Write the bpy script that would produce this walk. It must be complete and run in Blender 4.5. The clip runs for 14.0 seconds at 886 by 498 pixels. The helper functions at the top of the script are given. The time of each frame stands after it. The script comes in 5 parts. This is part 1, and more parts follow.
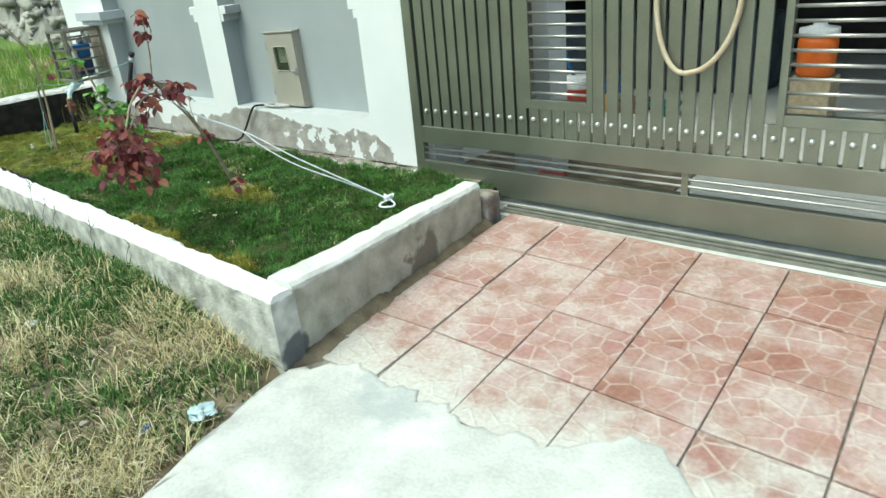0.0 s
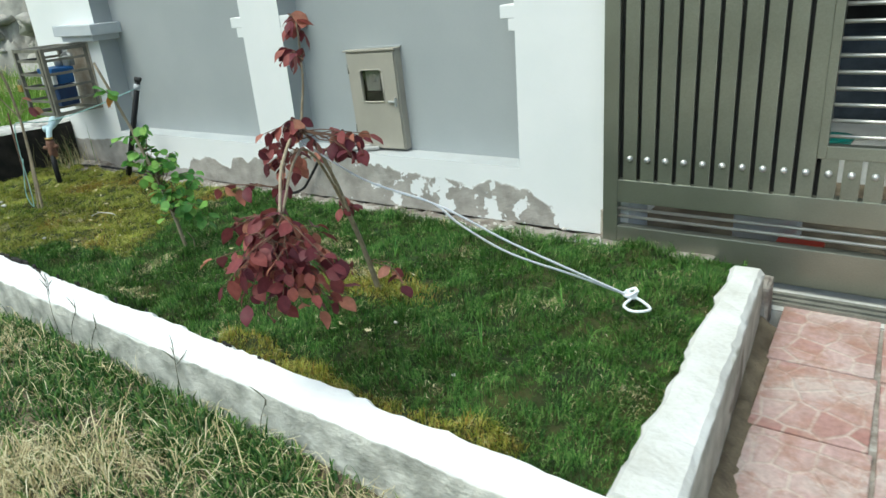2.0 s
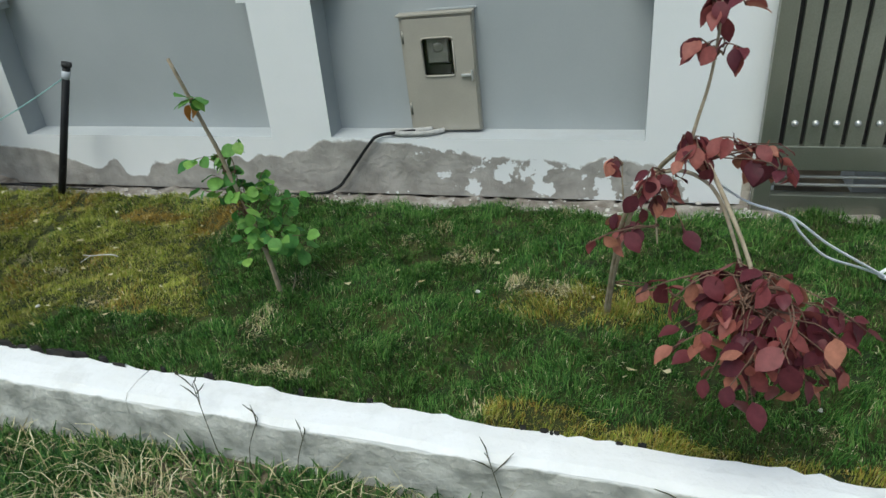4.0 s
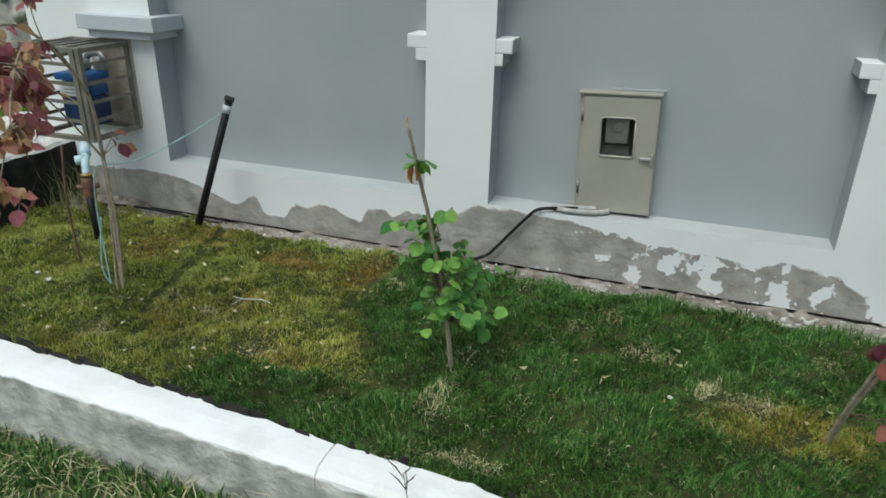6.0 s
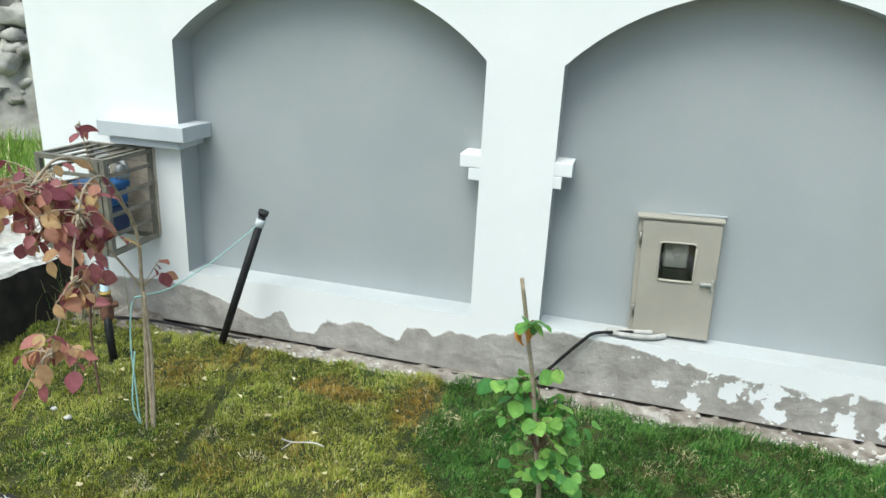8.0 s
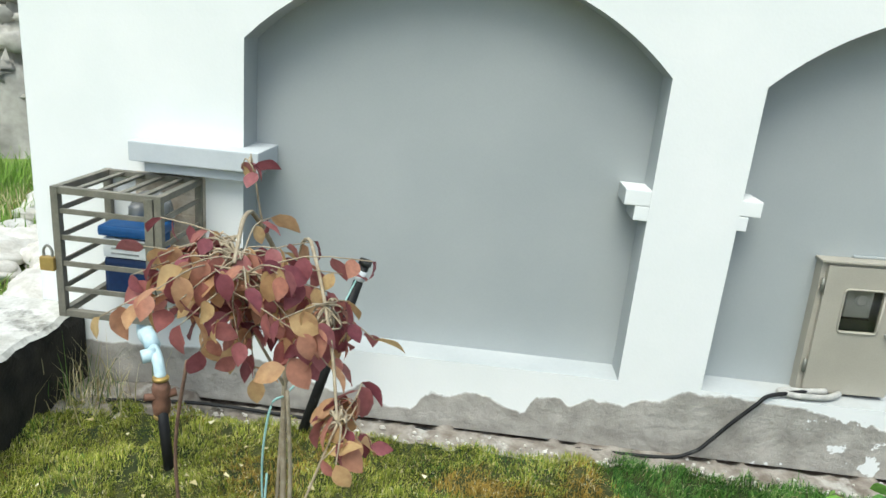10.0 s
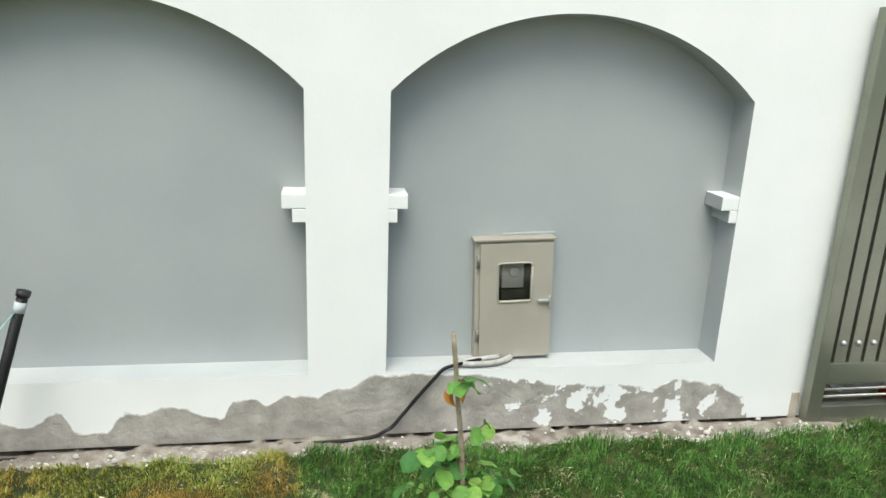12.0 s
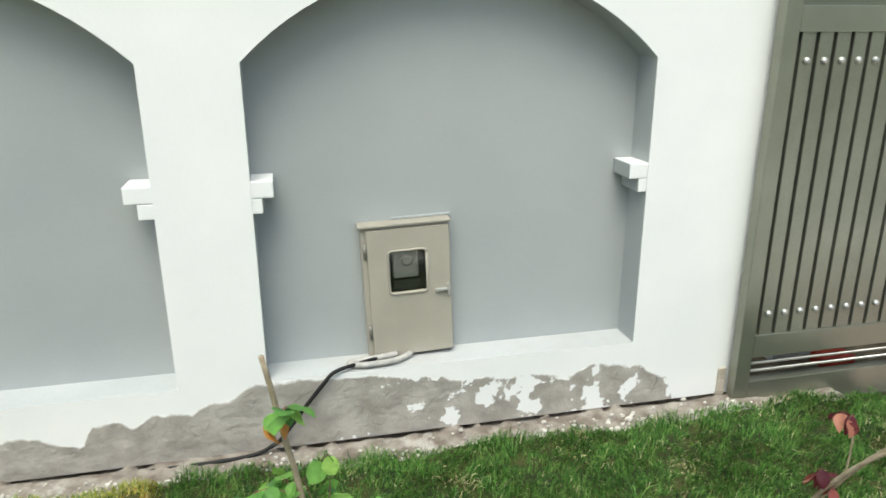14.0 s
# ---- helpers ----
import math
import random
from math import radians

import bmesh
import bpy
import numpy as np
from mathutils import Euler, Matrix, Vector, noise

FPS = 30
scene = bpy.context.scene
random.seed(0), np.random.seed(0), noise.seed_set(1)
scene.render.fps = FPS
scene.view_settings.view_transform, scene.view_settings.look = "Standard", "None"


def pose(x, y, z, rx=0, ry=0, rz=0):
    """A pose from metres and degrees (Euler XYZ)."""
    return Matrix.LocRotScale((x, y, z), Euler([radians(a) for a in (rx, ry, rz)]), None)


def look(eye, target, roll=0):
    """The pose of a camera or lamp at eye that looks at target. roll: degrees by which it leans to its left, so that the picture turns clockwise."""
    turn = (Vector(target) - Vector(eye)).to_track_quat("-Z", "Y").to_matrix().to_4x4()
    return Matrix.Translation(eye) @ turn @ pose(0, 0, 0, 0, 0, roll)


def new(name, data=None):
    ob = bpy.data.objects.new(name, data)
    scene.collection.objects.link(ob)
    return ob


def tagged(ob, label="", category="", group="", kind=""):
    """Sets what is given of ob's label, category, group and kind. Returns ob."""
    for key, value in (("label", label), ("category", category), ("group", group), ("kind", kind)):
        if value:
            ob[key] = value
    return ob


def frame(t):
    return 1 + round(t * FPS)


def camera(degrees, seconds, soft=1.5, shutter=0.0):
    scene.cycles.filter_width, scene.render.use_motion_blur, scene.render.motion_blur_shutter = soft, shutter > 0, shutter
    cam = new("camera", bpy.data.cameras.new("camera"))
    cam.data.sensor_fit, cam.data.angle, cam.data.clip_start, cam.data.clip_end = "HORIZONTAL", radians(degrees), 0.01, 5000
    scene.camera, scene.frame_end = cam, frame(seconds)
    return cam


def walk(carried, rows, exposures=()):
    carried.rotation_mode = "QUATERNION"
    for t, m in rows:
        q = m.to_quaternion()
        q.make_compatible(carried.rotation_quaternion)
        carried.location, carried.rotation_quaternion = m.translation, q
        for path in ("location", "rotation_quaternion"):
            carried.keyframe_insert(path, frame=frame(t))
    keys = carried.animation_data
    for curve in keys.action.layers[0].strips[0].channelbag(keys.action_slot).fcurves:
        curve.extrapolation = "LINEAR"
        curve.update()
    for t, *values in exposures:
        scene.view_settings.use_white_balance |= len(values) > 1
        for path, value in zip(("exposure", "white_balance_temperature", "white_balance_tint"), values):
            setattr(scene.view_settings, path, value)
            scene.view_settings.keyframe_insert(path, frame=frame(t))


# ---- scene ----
cam = camera(65.2, 14.0, shutter=0.15)
PATH = [
    (0, (0.309, -0.487, 1.629), (-0.903, 0.899, 0.848), -5.5),
    (0.5, (-0.155, -0.301, 1.554), (-1.413, 1.088, 0.853), -4.2),
    (1, (-0.64, -0.189, 1.618), (-1.922, 1.186, 0.936), -5.7),
    (1.5, (-1.183, -0.27, 1.567), (-2.34, 1.201, 0.863), -4.4),
    (2, (-1.709, -0.175, 1.59), (-2.763, 1.351, 0.84), -4.8),
    (2.5, (-2.247, -0.095, 1.63), (-3.257, 1.414, 0.792), -5.3),
    (3, (-2.793, -0.268, 1.699), (-3.571, 1.358, 0.833), -1.7),
    (3.2, (-2.941, -0.31, 1.714), (-3.709, 1.308, 0.823), -4.0),
    (5.3, (-4.102, -0.143, 1.818), (-4.158, 1.598, 0.831), -0.2),
    (5.5, (-4.107, -0.166, 1.805), (-4.238, 1.585, 0.847), -0.4),
    (6, (-4.183, -0.242, 1.808), (-4.764, 1.493, 1.0), 1.3),
    (6.5, (-4.364, -0.226, 1.943), (-5.005, 1.543, 1.264), 0.6),
    (7, (-4.521, -0.26, 1.951), (-5.064, 1.557, 1.315), 1.7),
    (7.5, (-4.574, -0.208, 1.977), (-5.077, 1.608, 1.309), 2.4),
    (8, (-4.743, -0.129, 2.025), (-5.216, 1.705, 1.382), 2.9),
    (8.2, (-4.81, -0.059, 2.026), (-5.399, 1.721, 1.335), 1.8),
    (10.3, (-6.167, 0.342, 1.899), (-6.226, 2.255, 1.321), 5.3),
    (10.5, (-6.176, 0.329, 1.907), (-6.255, 2.238, 1.315), 4.5),
    (11, (-6.117, 0.425, 2.045), (-6.065, 2.313, 1.386), 4.9),
    (11.5, (-5.736, 0.272, 2.015), (-5.294, 2.144, 1.467), 2.5),
    (12, (-5.291, 0.146, 1.989), (-4.98, 2.045, 1.446), 2.3),
    (12.5, (-5.085, 0.127, 1.966), (-4.786, 2.029, 1.425), 0.1),
    (13, (-4.993, 0.271, 1.94), (-4.785, 2.155, 1.303), 0.7),
    (13.5, (-4.933, 0.427, 1.926), (-4.727, 2.286, 1.218), 0.1),
    (14, (-4.903, 0.421, 1.947), (-4.489, 2.281, 1.338), -0.2),
]
EXPOSURES = [(0, 0.42, 6150, -13), (1, 0.43, 6150, -12), (1.5, 0.36, 6100, -11), (2, 0.2, 6050, -6), (2.5, -0.14, 5950, -4), (3, -0.24, 5950, -3), (5.5, -0.45, 6050, -2), (6, -0.34, 6050, -2), (6.5, -0.05, 6050, -2), (7.5, 0.25, 6050, -2), (8, 0.40, 6050, -2), (10.5, 0.40, 6250, -2), (11, 0.46, 6350, 0), (12, 0.36, 6450, 0), (14, 0.36, 6500, 0)]
walk(cam, [(t, look(eye, target, roll)) for t, eye, target, roll in PATH], EXPOSURES)

# ---- light ----
world = bpy.data.worlds.new("sky")
scene.world = world
world.use_nodes = True
wn = world.node_tree.nodes
sky = wn.new("ShaderNodeTexSky")
sky.sky_type, sky.sun_disc = "NISHITA", False
sky.sun_elevation, sky.sun_rotation = radians(62), radians(200)
sky.air_density, sky.dust_density, sky.ozone_density = 1.0, 4.0, 1.0
world.node_tree.links.new(sky.outputs[0], wn["Background"].inputs[0])
wn["Background"].inputs[1].default_value = 0.15
sun = new("sun", bpy.data.lights.new("sun", "SUN"))
sun.data.energy, sun.data.angle, sun.data.color = 1.9, radians(40), (1.0, 0.97, 0.92)
sun.matrix_world = look((-7.2, -4.9, 16.2), (-4.2, 3, 0))


# ---- materials ----
def mat(name, c1, c2, scale=8.0, rough=0.8, bump=0.15, fine=60.0, metal=0.0, spot=0.0, c3=None, spec=0.4, lo=0.35, hi=0.65, grain=0.25):
    """Two-scale mottled surface; c3 with spot adds stains."""
    m = bpy.data.materials.new(name)
    m.use_nodes = True
    n, l = m.node_tree.nodes, m.node_tree.links
    p = n["Principled BSDF"]
    co = n.new("ShaderNodeTexCoord")
    a, b = n.new("ShaderNodeTexNoise"), n.new("ShaderNodeTexNoise")
    a.inputs["Scale"].default_value, a.inputs["Detail"].default_value = scale, 6
    b.inputs["Scale"].default_value, b.inputs["Detail"].default_value = fine, 4
    for q in (a, b):
        l.new(co.outputs["Object"], q.inputs["Vector"])
    r = n.new("ShaderNodeMapRange")
    r.inputs[1].default_value, r.inputs[2].default_value = lo, hi
    l.new(a.outputs["Fac"], r.inputs[0])
    mix = n.new("ShaderNodeMix")
    mix.data_type = "RGBA"
    mix.inputs[6].default_value, mix.inputs[7].default_value = (*c1, 1), (*c2, 1)
    l.new(r.outputs[0], mix.inputs[0])
    out = mix.outputs[2]
    g = n.new("ShaderNodeMix")
    g.data_type, g.blend_type = "RGBA", "OVERLAY"
    g.inputs[0].default_value = grain
    l.new(out, g.inputs[6]), l.new(b.outputs["Fac"], g.inputs[7])
    out = g.outputs[2]
    if c3:
        s = n.new("ShaderNodeTexNoise")
        s.inputs["Scale"].default_value, s.inputs["Detail"].default_value = scale * 0.45, 9
        s.inputs["Roughness"].default_value = 0.65
        l.new(co.outputs["Object"], s.inputs["Vector"])
        sr = n.new("ShaderNodeMapRange")
        sr.inputs[1].default_value, sr.inputs[2].default_value, sr.inputs[4].default_value = 0.56, 0.64, spot
        l.new(s.outputs["Fac"], sr.inputs[0])
        sm = n.new("ShaderNodeMix")
        sm.data_type = "RGBA"
        sm.inputs[7].default_value = (*c3, 1)
        l.new(sr.outputs[0], sm.inputs[0]), l.new(out, sm.inputs[6])
        out = sm.outputs[2]
    l.new(out, p.inputs["Base Color"])
    rr = n.new("ShaderNodeMapRange")
    rr.inputs[3].default_value, rr.inputs[4].default_value = max(0.05, rough - 0.1), min(1, rough + 0.1)
    l.new(b.outputs["Fac"], rr.inputs[0]), l.new(rr.outputs[0], p.inputs["Roughness"])
    p.inputs["Metallic"].default_value = metal
    p.inputs["Specular IOR Level"].default_value = spec
    if bump:
        add = n.new("ShaderNodeMath")
        l.new(a.outputs["Fac"], add.inputs[0]), l.new(b.outputs["Fac"], add.inputs[1])
        bp = n.new("ShaderNodeBump")
        bp.inputs["Strength"].default_value, bp.inputs["Distance"].default_value = bump, 0.01
        l.new(add.outputs[0], bp.inputs["Height"]), l.new(bp.outputs[0], p.inputs["Normal"])
    return m


def leafy(name, colours, random_from="object", rough=0.45, trans=0.25):
    """Leaf or blade colour picked at random from a ramp, with some light passing through."""
    m = bpy.data.materials.new(name)
    m.use_nodes = True
    n, l = m.node_tree.nodes, m.node_tree.links
    p = n["Principled BSDF"]
    ramp = n.new("ShaderNodeValToRGB")
    while len(ramp.color_ramp.elements) < len(colours):
        ramp.color_ramp.elements.new(0.5)
    for i, c in enumerate(colours):
        ramp.color_ramp.elements[i].position = i / (len(colours) - 1)
        ramp.color_ramp.elements[i].color = (*c, 1)
    if random_from == "object":
        l.new(n.new("ShaderNodeObjectInfo").outputs["Random"], ramp.inputs[0])
    else:
        l.new(n.new("ShaderNodeNewGeometry").outputs["Random Per Island"], ramp.inputs[0])
    co, ns = n.new("ShaderNodeTexCoord"), n.new("ShaderNodeTexNoise")
    ns.inputs["Scale"].default_value = 40 if random_from == "object" else 13
    ns.inputs["Detail"].default_value = 5
    l.new(co.outputs["Object"], ns.inputs["Vector"])
    g = n.new("ShaderNodeMix")
    g.data_type, g.blend_type = "RGBA", "OVERLAY"
    g.inputs[0].default_value = 0.6
    l.new(ramp.outputs[0], g.inputs[6]), l.new(ns.outputs["Fac"], g.inputs[7])
    l.new(g.outputs[2], p.inputs["Base Color"])
    p.inputs["Roughness"].default_value = rough
    p.inputs["Specular IOR Level"].default_value = 0.3
    t = n.new("ShaderNodeBsdfTranslucent")
    l.new(g.outputs[2], t.inputs["Color"])
    ms = n.new("ShaderNodeMixShader")
    ms.inputs[0].default_value = trans
    l.new(p.outputs[0], ms.inputs[1]), l.new(t.outputs[0], ms.inputs[2])
    l.new(ms.outputs[0], n["Material Output"].inputs["Surface"])
    return m


def height_mask(m, z0, soft, wobble, scale, below, below2, bump=0.4, islands=0.0):
    """Lays a second coat with a ragged upper edge at about z0 over material m: bare cement where the paint has gone."""
    n, l = m.node_tree.nodes, m.node_tree.links
    p = n["Principled BSDF"]
    old = p.inputs["Base Color"].links[0].from_socket
    co, sep = n.new("ShaderNodeTexCoord"), n.new("ShaderNodeSeparateXYZ")
    l.new(co.outputs["Object"], sep.inputs[0])
    ns = n.new("ShaderNodeTexNoise")
    ns.inputs["Scale"].default_value, ns.inputs["Detail"].default_value, ns.inputs["Roughness"].default_value = scale, 8, 0.58
    l.new(co.outputs["Object"], ns.inputs["Vector"])
    c = n.new("ShaderNodeMath")
    c.operation = "MULTIPLY_ADD"
    c.inputs[1].default_value, c.inputs[2].default_value = wobble, -0.5 * wobble
    l.new(ns.outputs["Fac"], c.inputs[0])
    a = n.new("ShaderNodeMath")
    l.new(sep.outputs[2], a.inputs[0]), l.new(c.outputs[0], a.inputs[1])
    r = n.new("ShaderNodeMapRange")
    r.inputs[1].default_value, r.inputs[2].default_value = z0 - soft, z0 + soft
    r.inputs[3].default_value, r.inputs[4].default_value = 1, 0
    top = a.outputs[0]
    if z0 == 0:  # the bare cement reaches a different height along the wall
        xr = n.new("ShaderNodeMapRange")
        xr.inputs[1].default_value, xr.inputs[2].default_value = -8.0, -2.8
        l.new(sep.outputs[0], xr.inputs[0])
        line = n.new("ShaderNodeValToRGB")
        e = line.color_ramp.elements
        peel = ((-7.6, 0.46), (-7.05, 0.47), (-6.62, 0.34), (-6.49, 0.40), (-6.42, 0.31), (-6.30, 0.31), (-6.22, 0.39), (-5.99, 0.41), (-5.80, 0.35), (-5.74, 0.45), (-5.66, 0.45), (-5.60, 0.41), (-5.50, 0.46), (-5.37, 0.43), (-5.26, 0.48), (-5.10, 0.53), (-4.80, 0.53), (-4.55, 0.52), (-4.2, 0.46), (-3.9, 0.44), (-3.72, 0.42), (-3.6, 0.46), (-3.4, 0.44), (-3.22, 0.36), (-3.13, 0.10))
        line.color_ramp.interpolation = "EASE"
        while len(e) < len(peel):
            e.new(0.5)
        for i, (px_, pz) in enumerate(peel):
            e[i].position, e[i].color = (px_ + 8.0) / 5.2, (pz, pz, pz, 1)
        l.new(xr.outputs[0], line.inputs[0])
        sub = n.new("ShaderNodeMath")
        sub.operation = "SUBTRACT"
        l.new(top, sub.inputs[0]), l.new(line.outputs[0], sub.inputs[1])
        top = sub.outputs[0]
    l.new(top, r.inputs[0])
    fac = r.outputs[0]
    if islands:
        v = n.new("ShaderNodeTexNoise")
        v.inputs["Scale"].default_value, v.inputs["Detail"].default_value, v.inputs["Roughness"].default_value = 6.5, 5, 0.62
        l.new(co.outputs["Object"], v.inputs["Vector"])
        vr = n.new("ShaderNodeMapRange")
        vr.inputs[1].default_value, vr.inputs[2].default_value = islands, islands + 0.015
        vr.inputs[3].default_value, vr.inputs[4].default_value = 1, 0
        # flakes of paint cling on only towards the gate
        side = n.new("ShaderNodeMapRange")
        side.inputs[1].default_value, side.inputs[2].default_value = -5.1, -4.3
        side.inputs[3].default_value, side.inputs[4].default_value = -0.16, 0.0
        cling = n.new("ShaderNodeMath")
        l.new(sep.outputs[0], side.inputs[0])
        l.new(v.outputs["Fac"], cling.inputs[0]), l.new(side.outputs[0], cling.inputs[1])
        l.new(cling.outputs[0], vr.inputs[0])
        mu = n.new("ShaderNodeMath")
        mu.operation = "MULTIPLY"
        l.new(fac, mu.inputs[0]), l.new(vr.outputs[0], mu.inputs[1])
        fac = mu.outputs[0]
    gn = n.new("ShaderNodeTexNoise")
    gn.inputs["Scale"].default_value, gn.inputs["Detail"].default_value = 9, 8
    l.new(co.outputs["Object"], gn.inputs["Vector"])
    bm_ = n.new("ShaderNodeMix")
    bm_.data_type = "RGBA"
    bm_.inputs[6].default_value, bm_.inputs[7].default_value = (*below, 1), (*below2, 1)
    gr_ = n.new("ShaderNodeMapRange")
    gr_.inputs[1].default_value, gr_.inputs[2].default_value = 0.30, 0.68
    l.new(gn.outputs["Fac"], gr_.inputs[0]), l.new(gr_.outputs[0], bm_.inputs[0])
    mx = n.new("ShaderNodeMix")
    mx.data_type = "RGBA"
    l.new(fac, mx.inputs[0]), l.new(old, mx.inputs[6]), l.new(bm_.outputs[2], mx.inputs[7])
    l.new(mx.outputs[2], p.inputs["Base Color"])
    bp = n.new("ShaderNodeBump")
    bp.inputs["Strength"].default_value, bp.inputs["Distance"].default_value, bp.invert = bump, 0.006, True
    l.new(fac, bp.inputs["Height"])
    pit = n.new("ShaderNodeTexNoise")
    pit.inputs["Scale"].default_value, pit.inputs["Detail"].default_value, pit.inputs["Roughness"].default_value = 26, 7, 0.6
    l.new(co.outputs["Object"], pit.inputs["Vector"])
    pm = n.new("ShaderNodeMath")
    pm.operation = "MULTIPLY"
    l.new(pit.outputs["Fac"], pm.inputs[0]), l.new(fac, pm.inputs[1])
    bp2 = n.new("ShaderNodeBump")
    bp2.inputs["Strength"].default_value, bp2.inputs["Distance"].default_value = 0.6, 0.02
    l.new(pm.outputs[0], bp2.inputs["Height"]), l.new(bp.outputs[0], bp2.inputs["Normal"])
    prev = p.inputs["Normal"].links
    if prev:
        l.new(prev[0].from_socket, bp.inputs["Normal"])
    l.new(bp2.outputs[0], p.inputs["Normal"])
    return m


CEMENT, CEMENT2 = (0.285, 0.265, 0.235), (0.46, 0.43, 0.39)
M_white = height_mask(mat("white_wall_paint", (0.80, 0.81, 0.80), (0.84, 0.84, 0.83), 3, 0.75, 0.06, 90, grain=0.05), 0.0, 0.006, 0.11, 6.0, CEMENT, CEMENT2, 0.5, 0.535)
# niche wall paint; also paints the shade on the white capitals' sides
M_grey = mat("grey_paint_and_side_shade", (0.358, 0.381, 0.385), (0.398, 0.418, 0.42), 1.6, 0.7, 0.03, 120, grain=0.04)
M_ledge = mat("ledge_paint", (0.45, 0.475, 0.485), (0.51, 0.53, 0.535), 2.5, 0.8, 0.05, 60, c3=(0.42, 0.38, 0.32), spot=0.2, grain=0.06)
M_cap = mat("cap_paint", (0.50, 0.53, 0.55), (0.56, 0.58, 0.60), 4, 0.75, 0.05, 90, grain=0.06)
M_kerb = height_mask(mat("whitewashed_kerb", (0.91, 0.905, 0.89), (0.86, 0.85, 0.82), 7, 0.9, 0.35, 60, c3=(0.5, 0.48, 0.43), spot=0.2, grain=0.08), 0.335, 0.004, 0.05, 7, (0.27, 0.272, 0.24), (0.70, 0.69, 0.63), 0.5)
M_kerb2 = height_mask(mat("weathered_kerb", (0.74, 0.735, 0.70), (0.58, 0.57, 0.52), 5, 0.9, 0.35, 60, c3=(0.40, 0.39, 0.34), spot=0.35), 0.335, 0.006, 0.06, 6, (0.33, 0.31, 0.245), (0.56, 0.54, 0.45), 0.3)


def stain(m, centre, radius, colour):
    """A dark spill with a ragged outline round one spot."""
    n, l = m.node_tree.nodes, m.node_tree.links
    p = n["Principled BSDF"]
    old = p.inputs["Base Color"].links[0].from_socket
    co, far, ns = n.new("ShaderNodeTexCoord"), n.new("ShaderNodeVectorMath"), n.new("ShaderNodeTexNoise")
    far.operation, far.inputs[1].default_value = "DISTANCE", centre
    ns.inputs["Scale"].default_value, ns.inputs["Detail"].default_value = 11, 6
    l.new(co.outputs["Object"], far.inputs[0]), l.new(co.outputs["Object"], ns.inputs["Vector"])
    add = n.new("ShaderNodeMath")
    add.operation = "MULTIPLY_ADD"
    add.inputs[1].default_value = radius * 1.6
    l.new(ns.outputs["Fac"], add.inputs[0]), l.new(far.outputs["Value"], add.inputs[2])
    r = n.new("ShaderNodeMapRange")
    r.inputs[1].default_value, r.inputs[2].default_value = radius * 1.55, radius * 1.8
    r.inputs[3].default_value, r.inputs[4].default_value = 0.9, 0
    l.new(add.outputs[0], r.inputs[0])
    mx = n.new("ShaderNodeMix")
    mx.data_type = "RGBA"
    mx.inputs[7].default_value = (*colour, 1)
    l.new(r.outputs[0], mx.inputs[0]), l.new(old, mx.inputs[6]), l.new(mx.outputs[2], p.inputs["Base Color"])


for m_ in (M_kerb, M_kerb2):
    stain(m_, (-1.99, 1.09, 0.07), 0.09, (0.10, 0.105, 0.115))
stain(M_kerb2, (-2.04, 2.05, 0.10), 0.15, (0.20, 0.17, 0.13))
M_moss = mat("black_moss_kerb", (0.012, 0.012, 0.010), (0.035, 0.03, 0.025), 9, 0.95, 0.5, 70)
M_chalk = mat("kerb_white_top", (0.66, 0.65, 0.62), (0.42, 0.41, 0.37), 9, 0.9, 0.5, 60, c3=(0.10, 0.095, 0.08), spot=0.8)
M_gate = mat("gate_bronze_paint", (0.25, 0.258, 0.21), (0.305, 0.312, 0.255), 3, 0.33, 0.03, 200, metal=0.75, spec=0.5)
M_steel = mat("bare_steel_rod", (0.55, 0.54, 0.50), (0.42, 0.41, 0.38), 9, 0.35, 0.03, 150, metal=0.8)
M_stud = mat("silver_stud", (0.62, 0.62, 0.6), (0.5, 0.5, 0.48), 20, 0.35, 0, 100, metal=0.6)
M_track = mat("worn_steel_track", (0.22, 0.22, 0.19), (0.30, 0.29, 0.25), 12, 0.5, 0.15, 90, metal=0.5)
# near-black: terminal block, and painted shade in gaps, slots and the box
M_dark = mat("black_and_gap_shade", (0.012, 0.012, 0.012), (0.02, 0.02, 0.018), 9, 0.9, 0.1)
M_box = mat("beige_steel_box", (0.36, 0.335, 0.28), (0.40, 0.37, 0.31), 5, 0.5, 0.02, 140, c3=(0.5, 0.48, 0.43), spot=0.25, grain=0.08)
M_cage = mat("cage_olive_paint", (0.17, 0.16, 0.13), (0.24, 0.22, 0.18), 14, 0.5, 0.06, 120, metal=0.3)
M_concrete = mat("pale_concrete", (0.46, 0.46, 0.43), (0.66, 0.65, 0.61), 3.5, 0.9, 0.25, 70, c3=(0.36, 0.39, 0.39), spot=0.6)
M_mortar = mat("rough_mortar", (0.34, 0.31, 0.27), (0.17, 0.14, 0.115), 14, 0.95, 0.6, 60, c3=(0.52, 0.50, 0.46), spot=0.6)
M_soil = mat("brown_soil", (0.11, 0.086, 0.056), (0.235, 0.19, 0.125), 6, 0.95, 0.7, 70)
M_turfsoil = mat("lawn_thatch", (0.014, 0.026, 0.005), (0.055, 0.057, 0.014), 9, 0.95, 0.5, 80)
M_sand = mat("grey_sand", (0.22, 0.21, 0.185), (0.46, 0.44, 0.39), 2.2, 0.95, 1.0, 14)
M_field = mat("far_grass", (0.10, 0.17, 0.03), (0.20, 0.26, 0.06), 0.7, 0.95, 0.5, 9, c3=(0.30, 0.27, 0.16), spot=0.6)
M_brick = mat("orange_brick", (0.36, 0.19, 0.09), (0.46, 0.27, 0.15), 3, 0.9, 0.3, 30)
